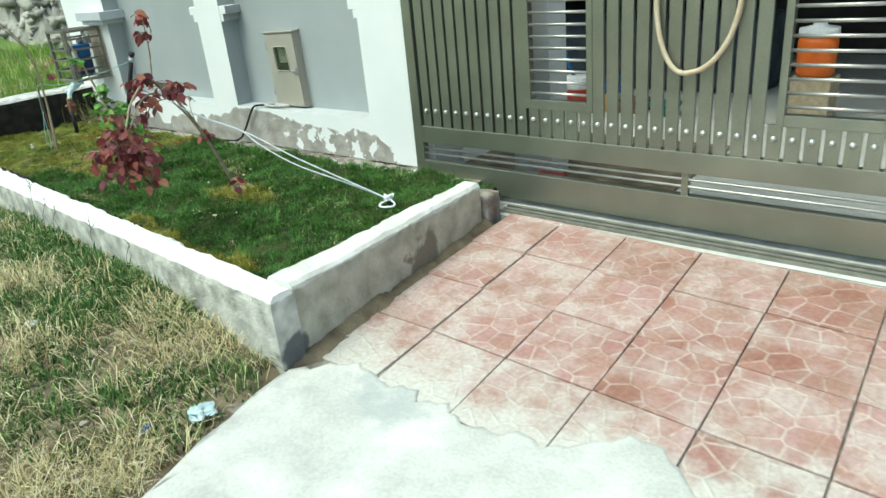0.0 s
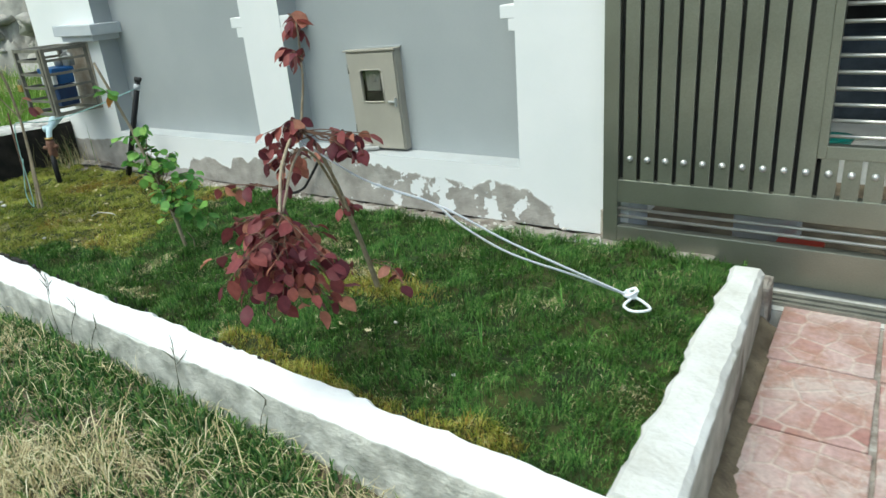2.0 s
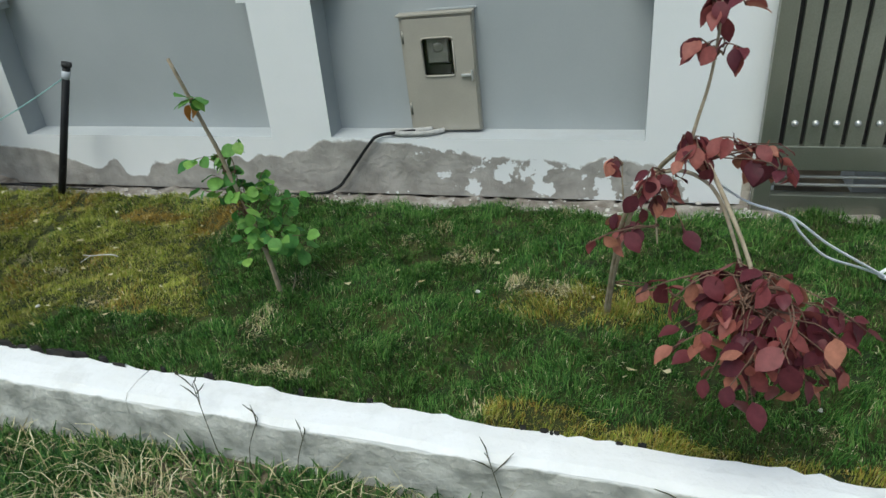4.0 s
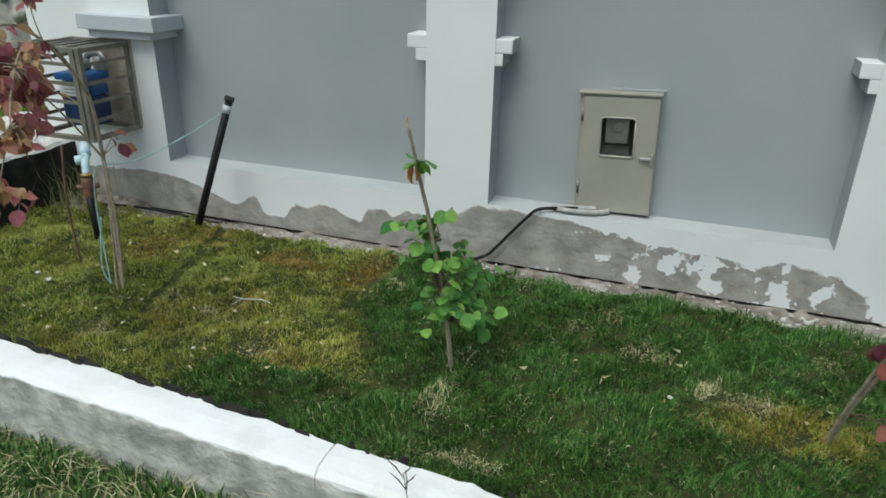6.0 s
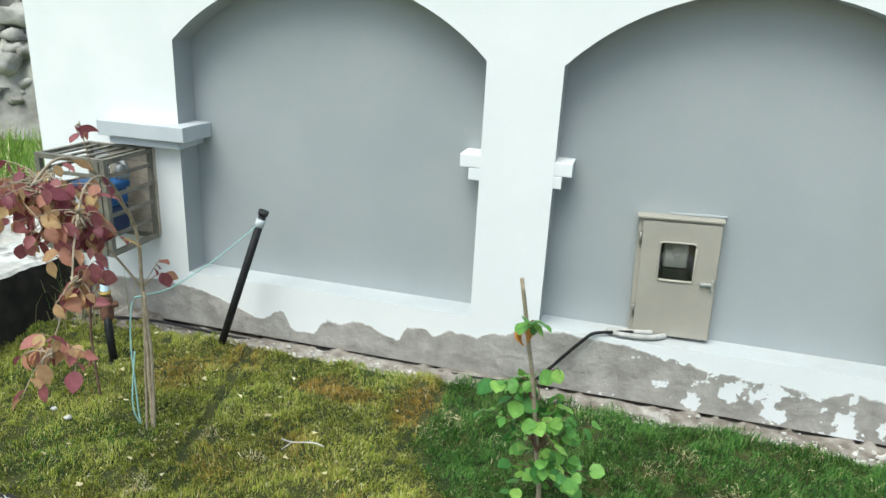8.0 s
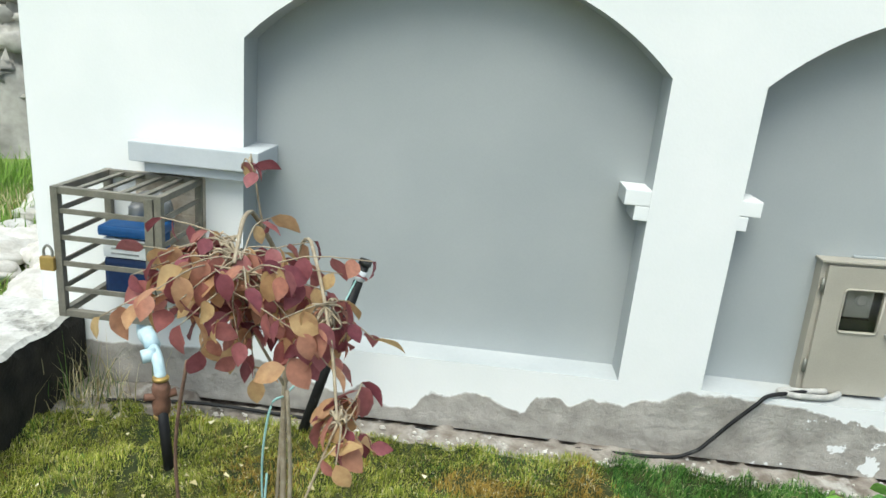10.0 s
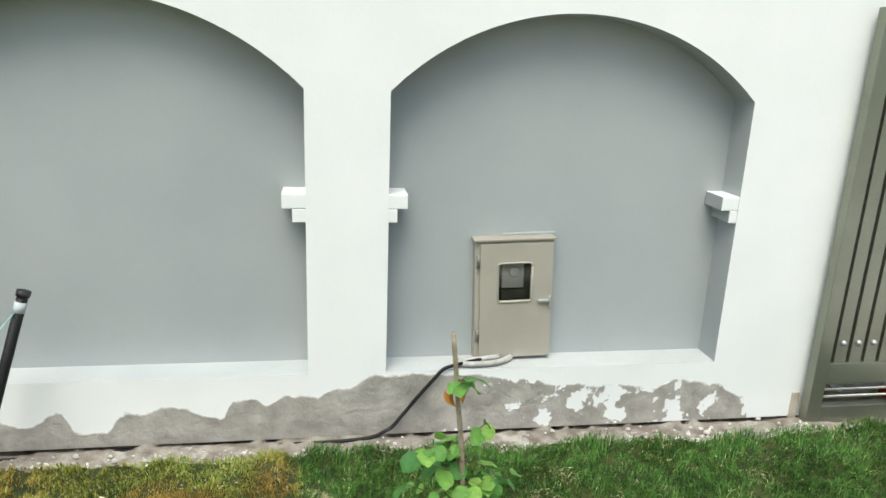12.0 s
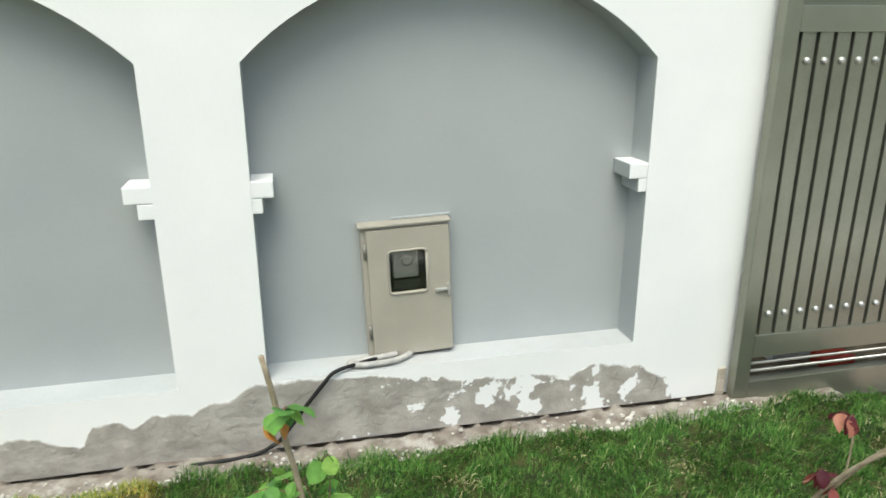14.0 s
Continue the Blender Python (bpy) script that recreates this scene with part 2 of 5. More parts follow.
M_rubble = mat("white_rubble", (0.68, 0.66, 0.61), (0.50, 0.47, 0.42), 8, 0.9, 0.5, 50)
M_bark = mat("pale_bark", (0.30, 0.24, 0.16), (0.42, 0.35, 0.25), 30, 0.85, 0.3, 150)
M_darkbark = mat("dark_twig", (0.12, 0.07, 0.05), (0.2, 0.12, 0.08), 30, 0.85, 0.3, 150)
M_tan = mat("tan_mortar", (0.36, 0.30, 0.23), (0.52, 0.47, 0.40), 9, 0.95, 0.4, 60)
M_conduit = mat("pale_conduit", (0.34, 0.33, 0.31), (0.50, 0.49, 0.46), 20, 0.6, 0.1, 90)
M_darkstalk = mat("dark_stalk", (0.05, 0.055, 0.03), (0.11, 0.10, 0.055), 30, 0.85, 0.2, 150)
M_blackpipe = mat("black_plastic", (0.010, 0.010, 0.011), (0.02, 0.02, 0.02), 8, 0.55, 0.02, c3=(0.4, 0.4, 0.38), spot=0.2, spec=0.25)
M_rope = mat("white_cord", (0.93, 0.94, 0.96), (0.86, 0.88, 0.92), 60, 0.8, 0.2, 300, grain=0.03)
M_twine = mat("green_twine", (0.30, 0.52, 0.48), (0.40, 0.60, 0.56), 40, 0.7, 0.2, 200)
M_hose = mat("beige_hose", (0.60, 0.52, 0.38), (0.50, 0.40, 0.27), 10, 0.5, 0.05, 100)
M_blue = mat("blue_plastic", (0.012, 0.08, 0.24), (0.02, 0.11, 0.32), 8, 0.4, 0.02)
M_navy = mat("navy_plastic", (0.008, 0.025, 0.09), (0.012, 0.04, 0.12), 8, 0.4, 0.02)
M_paper = mat("white_label", (0.75, 0.76, 0.76), (0.6, 0.62, 0.64), 20, 0.7, 0)
M_pvc = mat("pale_blue_pipe", (0.45, 0.60, 0.66), (0.55, 0.68, 0.72), 10, 0.5, 0.05)
M_rustvalve = mat("rusty_valve", (0.12, 0.06, 0.04), (0.22, 0.11, 0.07), 20, 0.7, 0.3, 90)
M_brass = mat("brass", (0.55, 0.38, 0.13), (0.42, 0.28, 0.10), 14, 0.4, 0.05, metal=0.7)
M_grime = mat("grey_pipework", (0.35, 0.36, 0.36), (0.22, 0.22, 0.22), 15, 0.5, 0.1, metal=0.5)
M_orange = mat("orange_plastic", (0.62, 0.12, 0.015), (0.70, 0.16, 0.02), 5, 0.45, 0.02)
M_red = mat("red_plastic", (0.45, 0.04, 0.02), (0.5, 0.06, 0.03), 5, 0.45, 0.02)
M_housewall = mat("house_white", (0.72, 0.72, 0.70), (0.78, 0.78, 0.76), 2, 0.8, 0.05)
M_floorin = mat("yard_floor", (0.46, 0.46, 0.43), (0.56, 0.56, 0.53), 3, 0.6, 0.1)
M_slate = mat("slate_cloth", (0.035, 0.045, 0.06), (0.07, 0.085, 0.10), 6, 0.9, 0.3, 40)
M_teal = mat("teal_plastic", (0.01, 0.17, 0.14), (0.015, 0.22, 0.18), 5, 0.4, 0.02)
M_amber = mat("amber_plastic", (0.65, 0.30, 0.02), (0.7, 0.35, 0.03), 5, 0.45, 0.02)
M_indoor = mat("indoor_shade", (0.03, 0.028, 0.025), (0.05, 0.045, 0.04), 3, 0.9, 0.05)
M_glass = bpy.data.materials.new("clear_pane")
M_glass.use_nodes = True
gp = M_glass.node_tree.nodes["Principled BSDF"]
gp.inputs["Base Color"].default_value, gp.inputs["Roughness"].default_value, gp.inputs["Transmission Weight"].default_value = (0.85, 0.85, 0.8, 1), 0.06, 1.0

M_redleaf = leafy("red_leaf", [(0.095, 0.022, 0.032), (0.16, 0.038, 0.048), (0.25, 0.062, 0.064), (0.35, 0.11, 0.09), (0.50, 0.22, 0.14)], trans=0.32)
M_redleaf2 = leafy("fading_red_leaf", [(0.20, 0.055, 0.07), (0.31, 0.10, 0.115), (0.42, 0.16, 0.15), (0.52, 0.25, 0.17), (0.58, 0.36, 0.19), (0.64, 0.46, 0.22)], trans=0.4)
M_greenleaf = leafy("green_leaf", [(0.07, 0.21, 0.05), (0.13, 0.32, 0.07), (0.21, 0.43, 0.09), (0.34, 0.55, 0.12)], trans=0.35)
M_dryleaf = leafy("dry_leaf", [(0.55, 0.22, 0.04), (0.62, 0.30, 0.08)])
M_turf = leafy("dark_turf", [(0.009, 0.040, 0.005), (0.037, 0.122, 0.015), (0.092, 0.225, 0.033), (0.21, 0.33, 0.085)], "island", 0.6, 0.2)
M_turf2 = leafy("yellow_turf", [(0.12, 0.165, 0.018), (0.25, 0.295, 0.034), (0.39, 0.41, 0.06), (0.55, 0.51, 0.17)], "island", 0.6, 0.2)
M_straw = leafy("straw", [(0.34, 0.28, 0.13), (0.54, 0.47, 0.26), (0.74, 0.68, 0.44)], "island", 0.8, 0.1)
M_brownturf = leafy("rust_turf", [(0.26, 0.17, 0.03), (0.36, 0.23, 0.04), (0.40, 0.30, 0.08)], "island", 0.8, 0.1)
M_weed = leafy("weed_green", [(0.022, 0.075, 0.016), (0.05, 0.13, 0.026), (0.10, 0.20, 0.045), (0.20, 0.32, 0.08)], "island", 0.6, 0.2)
M_limeweed = leafy("lime_weed", [(0.12, 0.24, 0.03), (0.20, 0.34, 0.05), (0.30, 0.42, 0.09)], "island", 0.6, 0.25)


# ---- mesh tools ----
def mesh_object(name, bm, mats, parent=None, label="", smooth=False):
    me = bpy.data.meshes.new(name)
    bm.normal_update()
    bm.to_mesh(me)
    bm.free()
    for m in (mats if isinstance(mats, (list, tuple)) else [mats]):
        me.materials.append(m)
    if smooth:
        me.polygons.foreach_set("use_smooth", [True] * len(me.polygons))
    ob = new(name, me)
    if parent is not None:
        ob.parent = parent
    if label:
        ob["label"] = label
    return ob


def part(name, bm, material, parent, label="", smooth=False):
    return mesh_object(name, bm, material, parent, label, smooth)


def thing(name, x, y, z, label, category, group="", rz=0):
    e = new(name)
    e.matrix_world = pose(x, y, z, 0, 0, rz)
    return tagged(e, label, category, group)


def box(bm, x0, x1, y0, y1, z0, z1, bevel=0.0, mi=0):
    """A box with bevelled edges, added to bm."""
    vs = [bm.verts.new(v) for v in ((x0, y0, z0), (x1, y0, z0), (x1, y1, z0), (x0, y1, z0), (x0, y0, z1), (x1, y0, z1), (x1, y1, z1), (x0, y1, z1))]
    fs = [bm.faces.new([vs[i] for i in f]) for f in ((0, 3, 2, 1), (4, 5, 6, 7), (0, 1, 5, 4), (1, 2, 6, 5), (2, 3, 7, 6), (3, 0, 4, 7))]
    for f in fs:
        f.material_index = mi
    if bevel:
        es = list({e for f in fs for e in f.edges})
        bmesh.ops.bevel(bm, geom=es, offset=bevel, segments=2, profile=0.6, affect="EDGES")
    return bm


def bx(x0, x1, y0, y1, z0, z1, bevel=0.004):
    return box(bmesh.new(), x0, x1, y0, y1, z0, z1, bevel)


def tube(bm, pts, radii, seg=8):
    """A smooth tube through points, with end caps."""
    pts = [Vector(p) for p in pts]
    if not isinstance(radii, (list, tuple)):
        radii = [radii] * len(pts)
    rings = []
    up = Vector((0.3, 0.2, 1)).normalized()
    for i, p in enumerate(pts):
        d = (pts[min(i + 1, len(pts) - 1)] - pts[max(i - 1, 0)]).normalized()
        a = d.cross(up)
        if a.length < 0.05:
            a = d.cross(Vector((1, 0, 0)))
        a.normalize()
        b = d.cross(a)
        rings.append([bm.verts.new(p + radii[i] * (math.cos(k * math.tau / seg) * a + math.sin(k * math.tau / seg) * b)) for k in range(seg)])
    for r0, r1 in zip(rings, rings[1:]):
        for k in range(seg):
            bm.faces.new((r0[k], r0[(k + 1) % seg], r1[(k + 1) % seg], r1[k]))
    bm.faces.new(rings[0][::-1]), bm.faces.new(rings[-1])
    bmesh.ops.recalc_face_normals(bm, faces=bm.faces)
    return bm


def smooth_path(pts, n=6):
    """Points along a curve through pts."""
    pts = [Vector(p) for p in pts]
    out = []
    for i in range(len(pts) - 1):
        p0, p1, p2, p3 = pts[max(i - 1, 0)], pts[i], pts[i + 1], pts[min(i + 2, len(pts) - 1)]
        for k in range(n):
            t = k / n
            out.append(0.5 * (2 * p1 + (p2 - p0) * t + (2 * p0 - 5 * p1 + 4 * p2 - p3) * t * t + (3 * p1 - p0 - 3 * p2 + p3) * t ** 3))
    return out + [pts[-1]]


def taper(n, a, b):
    return [a + (b - a) * i / (n - 1) for i in range(n)]


def lathe(bm, profile, seg=20, at=(0, 0, 0)):
    """A turned shape from (radius, height) pairs."""
    rings = [[bm.verts.new((at[0] + r * math.cos(k * math.tau / seg), at[1] + r * math.sin(k * math.tau / seg), at[2] + z)) for k in range(seg)] for r, z in profile]
    for a, b in zip(rings, rings[1:]):
        for k in range(seg):
            bm.faces.new((a[k], a[(k + 1) % seg], b[(k + 1) % seg], b[k]))
    bm.faces.new(rings[0][::-1]), bm.faces.new(rings[-1])
    return bm


def fbm(x, y, s, o=0.0):
    return noise.fractal(Vector((x * s + o, y * s - o, o * 0.7)), 1.0, 2.0, 4)


def sheet(name, xs, ys, height, mats, kind="structure", label="", category="", pick=None):
    """A height field over a grid."""
    bm = bmesh.new()
    g = [[bm.verts.new((x, y, height(x, y))) for y in ys] for x in xs]
    for i in range(len(xs) - 1):
        for j in range(len(ys) - 1):
            f = bm.faces.new((g[i][j], g[i + 1][j], g[i + 1][j + 1], g[i][j + 1]))
            f.smooth = True
            if pick:
                f.material_index = pick((xs[i] + xs[i + 1]) / 2, (ys[j] + ys[j + 1]) / 2)
    return tagged(mesh_object(name, bm, mats), label, category, "", kind)


def span(a, b, step):
    n = max(1, round((b - a) / step))
    return [a + (b - a) * i / n for i in range(n + 1)]


# ---- the plan ----
WALL_Y, BACK_Y = 3.085, 3.245
LEDGE, SPRING, APEX, WALL_TOP = 0.555, 1.83, 2.172, 2.62
NICHES = ((-7.065, -5.41), (-5.055, -3.41))
GATE_Y = 3.0
FOOT = 0.231  # lower edge of the wall plaster


def kerb_out(x):
    return 1.0 + (-2.0 - x) * 0.056


def kerb_in(x):
    return 1.147 + (-2.2 - x) * 0.066


def lawn_z(x, y):
    return 0.260 + 0.014 * fbm(x, y, 2.2, 3.1) + 0.034 * fbm(x, y, 5.5, 1.3) + 0.016 * fbm(x, y, 15, 4.4) - (0.012 if x < -5.5 and abs((x + 6.42) + 0.25 * (y - 2.3)) < 0.03 and y > 1.9 else 0)


def ramp_z(y):
    return max(-0.005, (y - 1.2) * 0.07)


def wild_z(x, y):
    """Height of the open ground outside the kerb."""
    if x > -2:
        near = -0.02
    elif x > -3:
        near = 0.16 * (-2 - x)
    elif x > -4.8:
        near = 0.16
    elif x > -6.4:
        near = 0.16 - 0.07 * (-4.8 - x)
    else:
        near = 0.05
    near += 0.02 * fbm(x, y, 1.6, 5) + 0.012 * fbm(x, y, 6, 2)
    if x > -1.85:
        near = -0.03
    if x < -8.2:
        near = 0.16 + 0.05 * fbm(x, y, 0.8, 9)
    if x < -14:
        near += min(1.35, (-14 - x) * 0.1)
    return near


def arch_z(x, n):
    c, h = (n[0] + n[1]) / 2, (n[1] - n[0]) / 2
    rise = APEX - SPRING
    r = (h * h + rise * rise) / (2 * rise)
    return SPRING + rise - r + math.sqrt(max(0, r * r - (x - c) ** 2))


# ---- setting: ground ----
gx = [-400, -120, -60] + span(-34, -9, 0.8) + span(-8.6, -1.8, 0.09) + [-1.2, 2, 6, 30, 120, 400]
gy = [-400, -100, -20, -6] + span(-2.5, 1.6, 0.09) + [2, 2.4, 2.8] + span(3.2, 18, 0.8) + [24, 40, 100, 400]


def ground_h(x, y):
    if -7.9 < x < -2.02 and kerb_out(x) + 0.04 < y < 3.3:
        return 0.0
    if x > -2.02 and y > 0.9:
        return -0.06
    if x > -8.2 and y > 3.2:
        return -0.06
    return wild_z(x, y)


sheet("ground", gx, gy, ground_h, [M_soil, M_field], label="brown soil and rough grass reaching the horizon", category="ground", pick=lambda x, y: 1 if x < -8.5 or abs(y) > 20 else 0)
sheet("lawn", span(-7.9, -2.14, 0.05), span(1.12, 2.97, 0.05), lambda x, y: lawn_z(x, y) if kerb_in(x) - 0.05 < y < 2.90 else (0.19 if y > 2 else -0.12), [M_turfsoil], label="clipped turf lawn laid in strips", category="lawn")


# concrete apron with a ragged upper edge lying over the paving
def apron():
    bm = bmesh.new()
    xs = span(-2.02, 6.0, 0.04)
    rows = []
    for x in xs:
        top = 1.18 + 0.06 * fbm(x, 0, 1.3, 4) + 0.09 * fbm(x, 0, 5, 8) + 0.05 * fbm(x, 0, 17, 3) + 0.22 * math.exp(-((x + 0.45) / 0.25) ** 2)
        top = min(top, 0.98 + max(0, (x + 2.02)) * 1.3)
        low = -6.0
        col = []
        for k in range(26):
            y = top - (top - low) * (k / 25) ** 2.2
            left = -2.0 + (1.0 - y) * 0.27 if y > -0.5 else -1.6 + 0.05 * y
            xx = max(x, left + 0.03 * fbm(0, y, 4, 6))
            z = ramp_z(y) + 0.004 + 0.010 * min(1, k / 9) - (0.006 if k == 0 else 0) + 0.003 * fbm(x, y, 3, 2)
            col.append(bm.verts.new((xx, y, z)))
        rows.append(col)
    for a, b in zip(rows, rows[1:]):
        for k in range(25):
            if (a[k].co - b[k].co).length > 1e-5 or (a[k + 1].co - b[k + 1].co).length > 1e-5:
                f = bm.faces.new((a[k], a[k + 1], b[k + 1], b[k]))
                f.smooth = True
    return tagged(mesh_object("apron", bm, M_concrete), "pale poured concrete apron before the gate", "pavement", "", "structure")


apron()


# ---- setting: wall with arched niches ----
def niche_wall():
    bm = bmesh.new()
    x0, x1 = -7.975, -2.80
    edges = [x0] + [v for n in NICHES for v in n] + [x1]

    def quad(a, b, c, d, mi):
        f = bm.faces.new([bm.verts.new(p) for p in (a, b, c, d)])
        f.material_index = mi

    F, B = WALL_Y, BACK_Y
    quad((x0, F, FOOT), (x1, F, FOOT), (x1, F, LEDGE), (x0, F, LEDGE), 0)
    quad((x0, F + 0.09, FOOT), (x1, F + 0.09, FOOT), (x1, F, FOOT), (x0, F, FOOT), 0)
    quad((x0, F + 0.09, -0.2), (x1, F + 0.09, -0.2), (x1, F + 0.09, FOOT), (x0, F + 0.09, FOOT), 0)
    for a, b in zip(edges[::2], edges[1::2]):
        quad((a, F, LEDGE), (b, F, LEDGE), (b, F, SPRING), (a, F, SPRING), 0)
        quad((a, F, SPRING), (b, F, SPRING), (b, F, WALL_TOP), (a, F, WALL_TOP), 0)
    for a, b in NICHES:
        quad((a, F, LEDGE), (b, F, LEDGE), (b, B, LEDGE), (a, B, LEDGE), 2)
        quad((a, F, LEDGE), (a, B, LEDGE), (a, B, SPRING), (a, F, SPRING), 1)
        quad((b, B, LEDGE), (b, F, LEDGE), (b, F, SPRING), (b, B, SPRING), 1)
        quad((a, B, LEDGE), (b, B, LEDGE), (b, B, SPRING), (a, B, SPRING), 1)
        xs = span(a, b, 0.06)
        for u, v in zip(xs, xs[1:]):
            zu, zv = arch_z(u, (a, b)), arch_z(v, (a, b))
            quad((u, F, zu), (v, F, zv), (v, F, WALL_TOP), (u, F, WALL_TOP), 0)
            quad((u, B, zu), (v, B, zv), (v, F, zv), (u, F, zu), 1)
            quad((u, B, SPRING), (v, B, SPRING), (v, B, zv), (u, B, zu), 1)
    K = 3.40
    quad((x0, K, -0.2), (x0, F + 0.09, -0.2), (x0, F + 0.09, FOOT), (x0, K, FOOT), 0)
    quad((x0, K, FOOT), (x0, F, FOOT), (x0, F, WALL_TOP), (x0, K, WALL_TOP), 0)
    quad((x1, F + 0.09, -0.2), (x1, K, -0.2), (x1, K, FOOT), (x1, F + 0.09, FOOT), 0)
    quad((x1, F, FOOT), (x1, K, FOOT), (x1, K, WALL_TOP), (x1, F, WALL_TOP), 0)
    quad((x1, K, -0.2), (x0, K, -0.2), (x0, K, WALL_TOP), (x1, K, WALL_TOP), 0)
    quad((x0, F, WALL_TOP), (x1, F, WALL_TOP), (x1, K, WALL_TOP), (x0, K, WALL_TOP), 0)
    bmesh.ops.remove_doubles(bm, verts=bm.verts, dist=0.0005)
    return tagged(mesh_object("wall_north", bm, [M_white, M_grey, M_ledge]), "white boundary wall with grey arched niches and a peeling plinth", "wall", "", "structure")


wall = niche_wall()


def capital(x0, x1, front, m, label, tops=(1.268, 1.327, 1.394), step=0.045):
    bm = bmesh.new()
    box(bm, x0 + step, x1 - step, front + (0.03 if front < WALL_Y - 0.02 else 0), BACK_Y, tops[0], tops[1], 0.004)
    box(bm, x0, x1, front, BACK_Y, tops[1] + 0.0005, tops[2], 0.006)
    # sides and undersides of white capitals carry their shade as grey colour
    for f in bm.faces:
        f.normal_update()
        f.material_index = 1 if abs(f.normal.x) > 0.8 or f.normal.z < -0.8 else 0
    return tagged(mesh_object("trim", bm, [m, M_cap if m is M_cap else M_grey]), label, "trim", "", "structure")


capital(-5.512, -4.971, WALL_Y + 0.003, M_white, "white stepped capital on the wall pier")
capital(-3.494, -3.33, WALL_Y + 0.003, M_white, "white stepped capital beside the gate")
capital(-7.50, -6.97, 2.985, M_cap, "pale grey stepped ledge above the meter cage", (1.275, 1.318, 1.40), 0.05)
# coping on top
cop = bx(-8.02, -2.76, WALL_Y - 0.05, 3.45, WALL_TOP, WALL_TOP + 0.08, 0.008)
tagged(mesh_object("coping", cop, M_white), "white coping along the wall top", "trim", "", "structure")

# mortar and clay strip at the wall's foot
sheet("plinth_strip", span(-7.9, -2.35, 0.03), span(2.84, 3.17, 0.02), lambda x, y: 0.214 + (min(y, 3.03) - 2.84) * 0.08 + 0.008 * fbm(x, y, 9, 2) + 0.010 * fbm(x, y, 28, 5) + 0.010 * fbm(x, 0, 2.3, 6) + 0.004 - (0.04 if y > 3.055 and fbm(x, 0, 1.7, 9) + 0.5 * fbm(x, 0, 9, 2) > -0.05 else 0), [M_mortar], label="broken mortar and clay along the wall foot", category="ground")


sheet("corner_soil", span(-7.83, -7.22, 0.03), span(2.74, 3.08, 0.03), lambda x, y: 0.262 + 0.02 * fbm(x, y, 12, 4) + 0.03 * (y - 2.8) - (0.06 if y < 2.78 or x > -7.26 else 0), [M_mortar], label="dark loose soil in the corner under the cage", category="ground")


# ---- setting: kerbs ----
def kerb(name, pts_out, pts_in, top, bottom, mats, label, seed, top_mat=0, side_mat=0):
    """A plastered kerb between two lines, with worn top edges."""
    bm = bmesh.new()
    rings = []
    n = len(pts_out)
    for i in range(n):
        a, b = Vector((*pts_out[i], 0)), Vector((*pts_in[i], 0))
        d = (b - a).normalized()
        s = seed + i * 0.11
        w = [0.006 * noise.noise(Vector((s * 2.7, k * 3.1, seed))) + 0.009 * noise.noise(Vector((s * 11, k * 2.1, seed))) for k in range(8)]
        t = top + 0.008 * noise.noise(Vector((s * 1.1, 7, 1))) - (0.022 if abs(pts_out[i][0] + 5.046) < 0.001 else 0)
        prof = [(a + d * 0.004, bottom), (a + d * (0.004 * noise.noise(Vector((s * 1.3, 4, seed)))), t - 0.06), (a + d * (0.004 + w[1]), t - 0.018 + w[4] * 0.5), (a + d * (0.022 + w[1]), t + w[5] * 0.5),
                ((a + b) / 2, t + 0.004 + w[6] * 0.4), (b - d * (0.022 + 1.6 * w[2]), t + w[7] * 0.6), (b - d * (0.004 + 2 * w[2]), t - 0.02), (b, t - 0.06), (b, bottom)]
        rings.append([bm.verts.new((p.x, p.y, z)) for p, z in prof])
    for r0, r1 in zip(rings, rings[1:]):
        for k in range(8):
            f = bm.faces.new((r0[k], r1[k], r1[k + 1], r0[k + 1]))
            f.material_index = top_mat if 2 <= k <= 5 else side_mat
    for r, flip in ((rings[0], False), (rings[-1], True)):
        f = bm.faces.new(r[::-1] if flip else r)
        f.material_index = side_mat
    bmesh.ops.recalc_face_normals(bm, faces=bm.faces)
    return tagged(mesh_object(name, bm, mats), label, "kerb", "", "structure")


xs = span(-8.15, -1.99, 0.04)
xs = sorted(xs + [-5.0485, -5.046, -5.0435])
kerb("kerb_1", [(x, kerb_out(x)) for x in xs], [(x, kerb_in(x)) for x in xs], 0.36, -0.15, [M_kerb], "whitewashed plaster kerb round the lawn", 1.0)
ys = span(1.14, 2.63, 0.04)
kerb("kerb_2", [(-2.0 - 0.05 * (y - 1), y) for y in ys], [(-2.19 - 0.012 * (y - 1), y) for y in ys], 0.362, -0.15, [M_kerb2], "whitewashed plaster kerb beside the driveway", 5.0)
ys = span(1.32, 3.08, 0.04)
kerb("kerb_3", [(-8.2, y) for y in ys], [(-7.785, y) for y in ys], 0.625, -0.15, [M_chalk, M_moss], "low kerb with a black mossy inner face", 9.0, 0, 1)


def crumple(name, at, r, m, label, seed):
    bm = bmesh.new()
    bmesh.ops.create_icosphere(bm, subdivisions=3, radius=r)
    for v in bm.verts:
        k = 1 + 0.9 * noise.noise(v.co / r * 1.6 + Vector((seed, 0, 0)))
        v.co = Vector((v.co.x * k * 1.3, v.co.y * k, v.co.z * k * 0.5))
    ob = mesh_object(name, bm, m)
    ob.matrix_world = pose(*at, 0, 0, seed * 60)
    return tagged(ob, label, "litter")


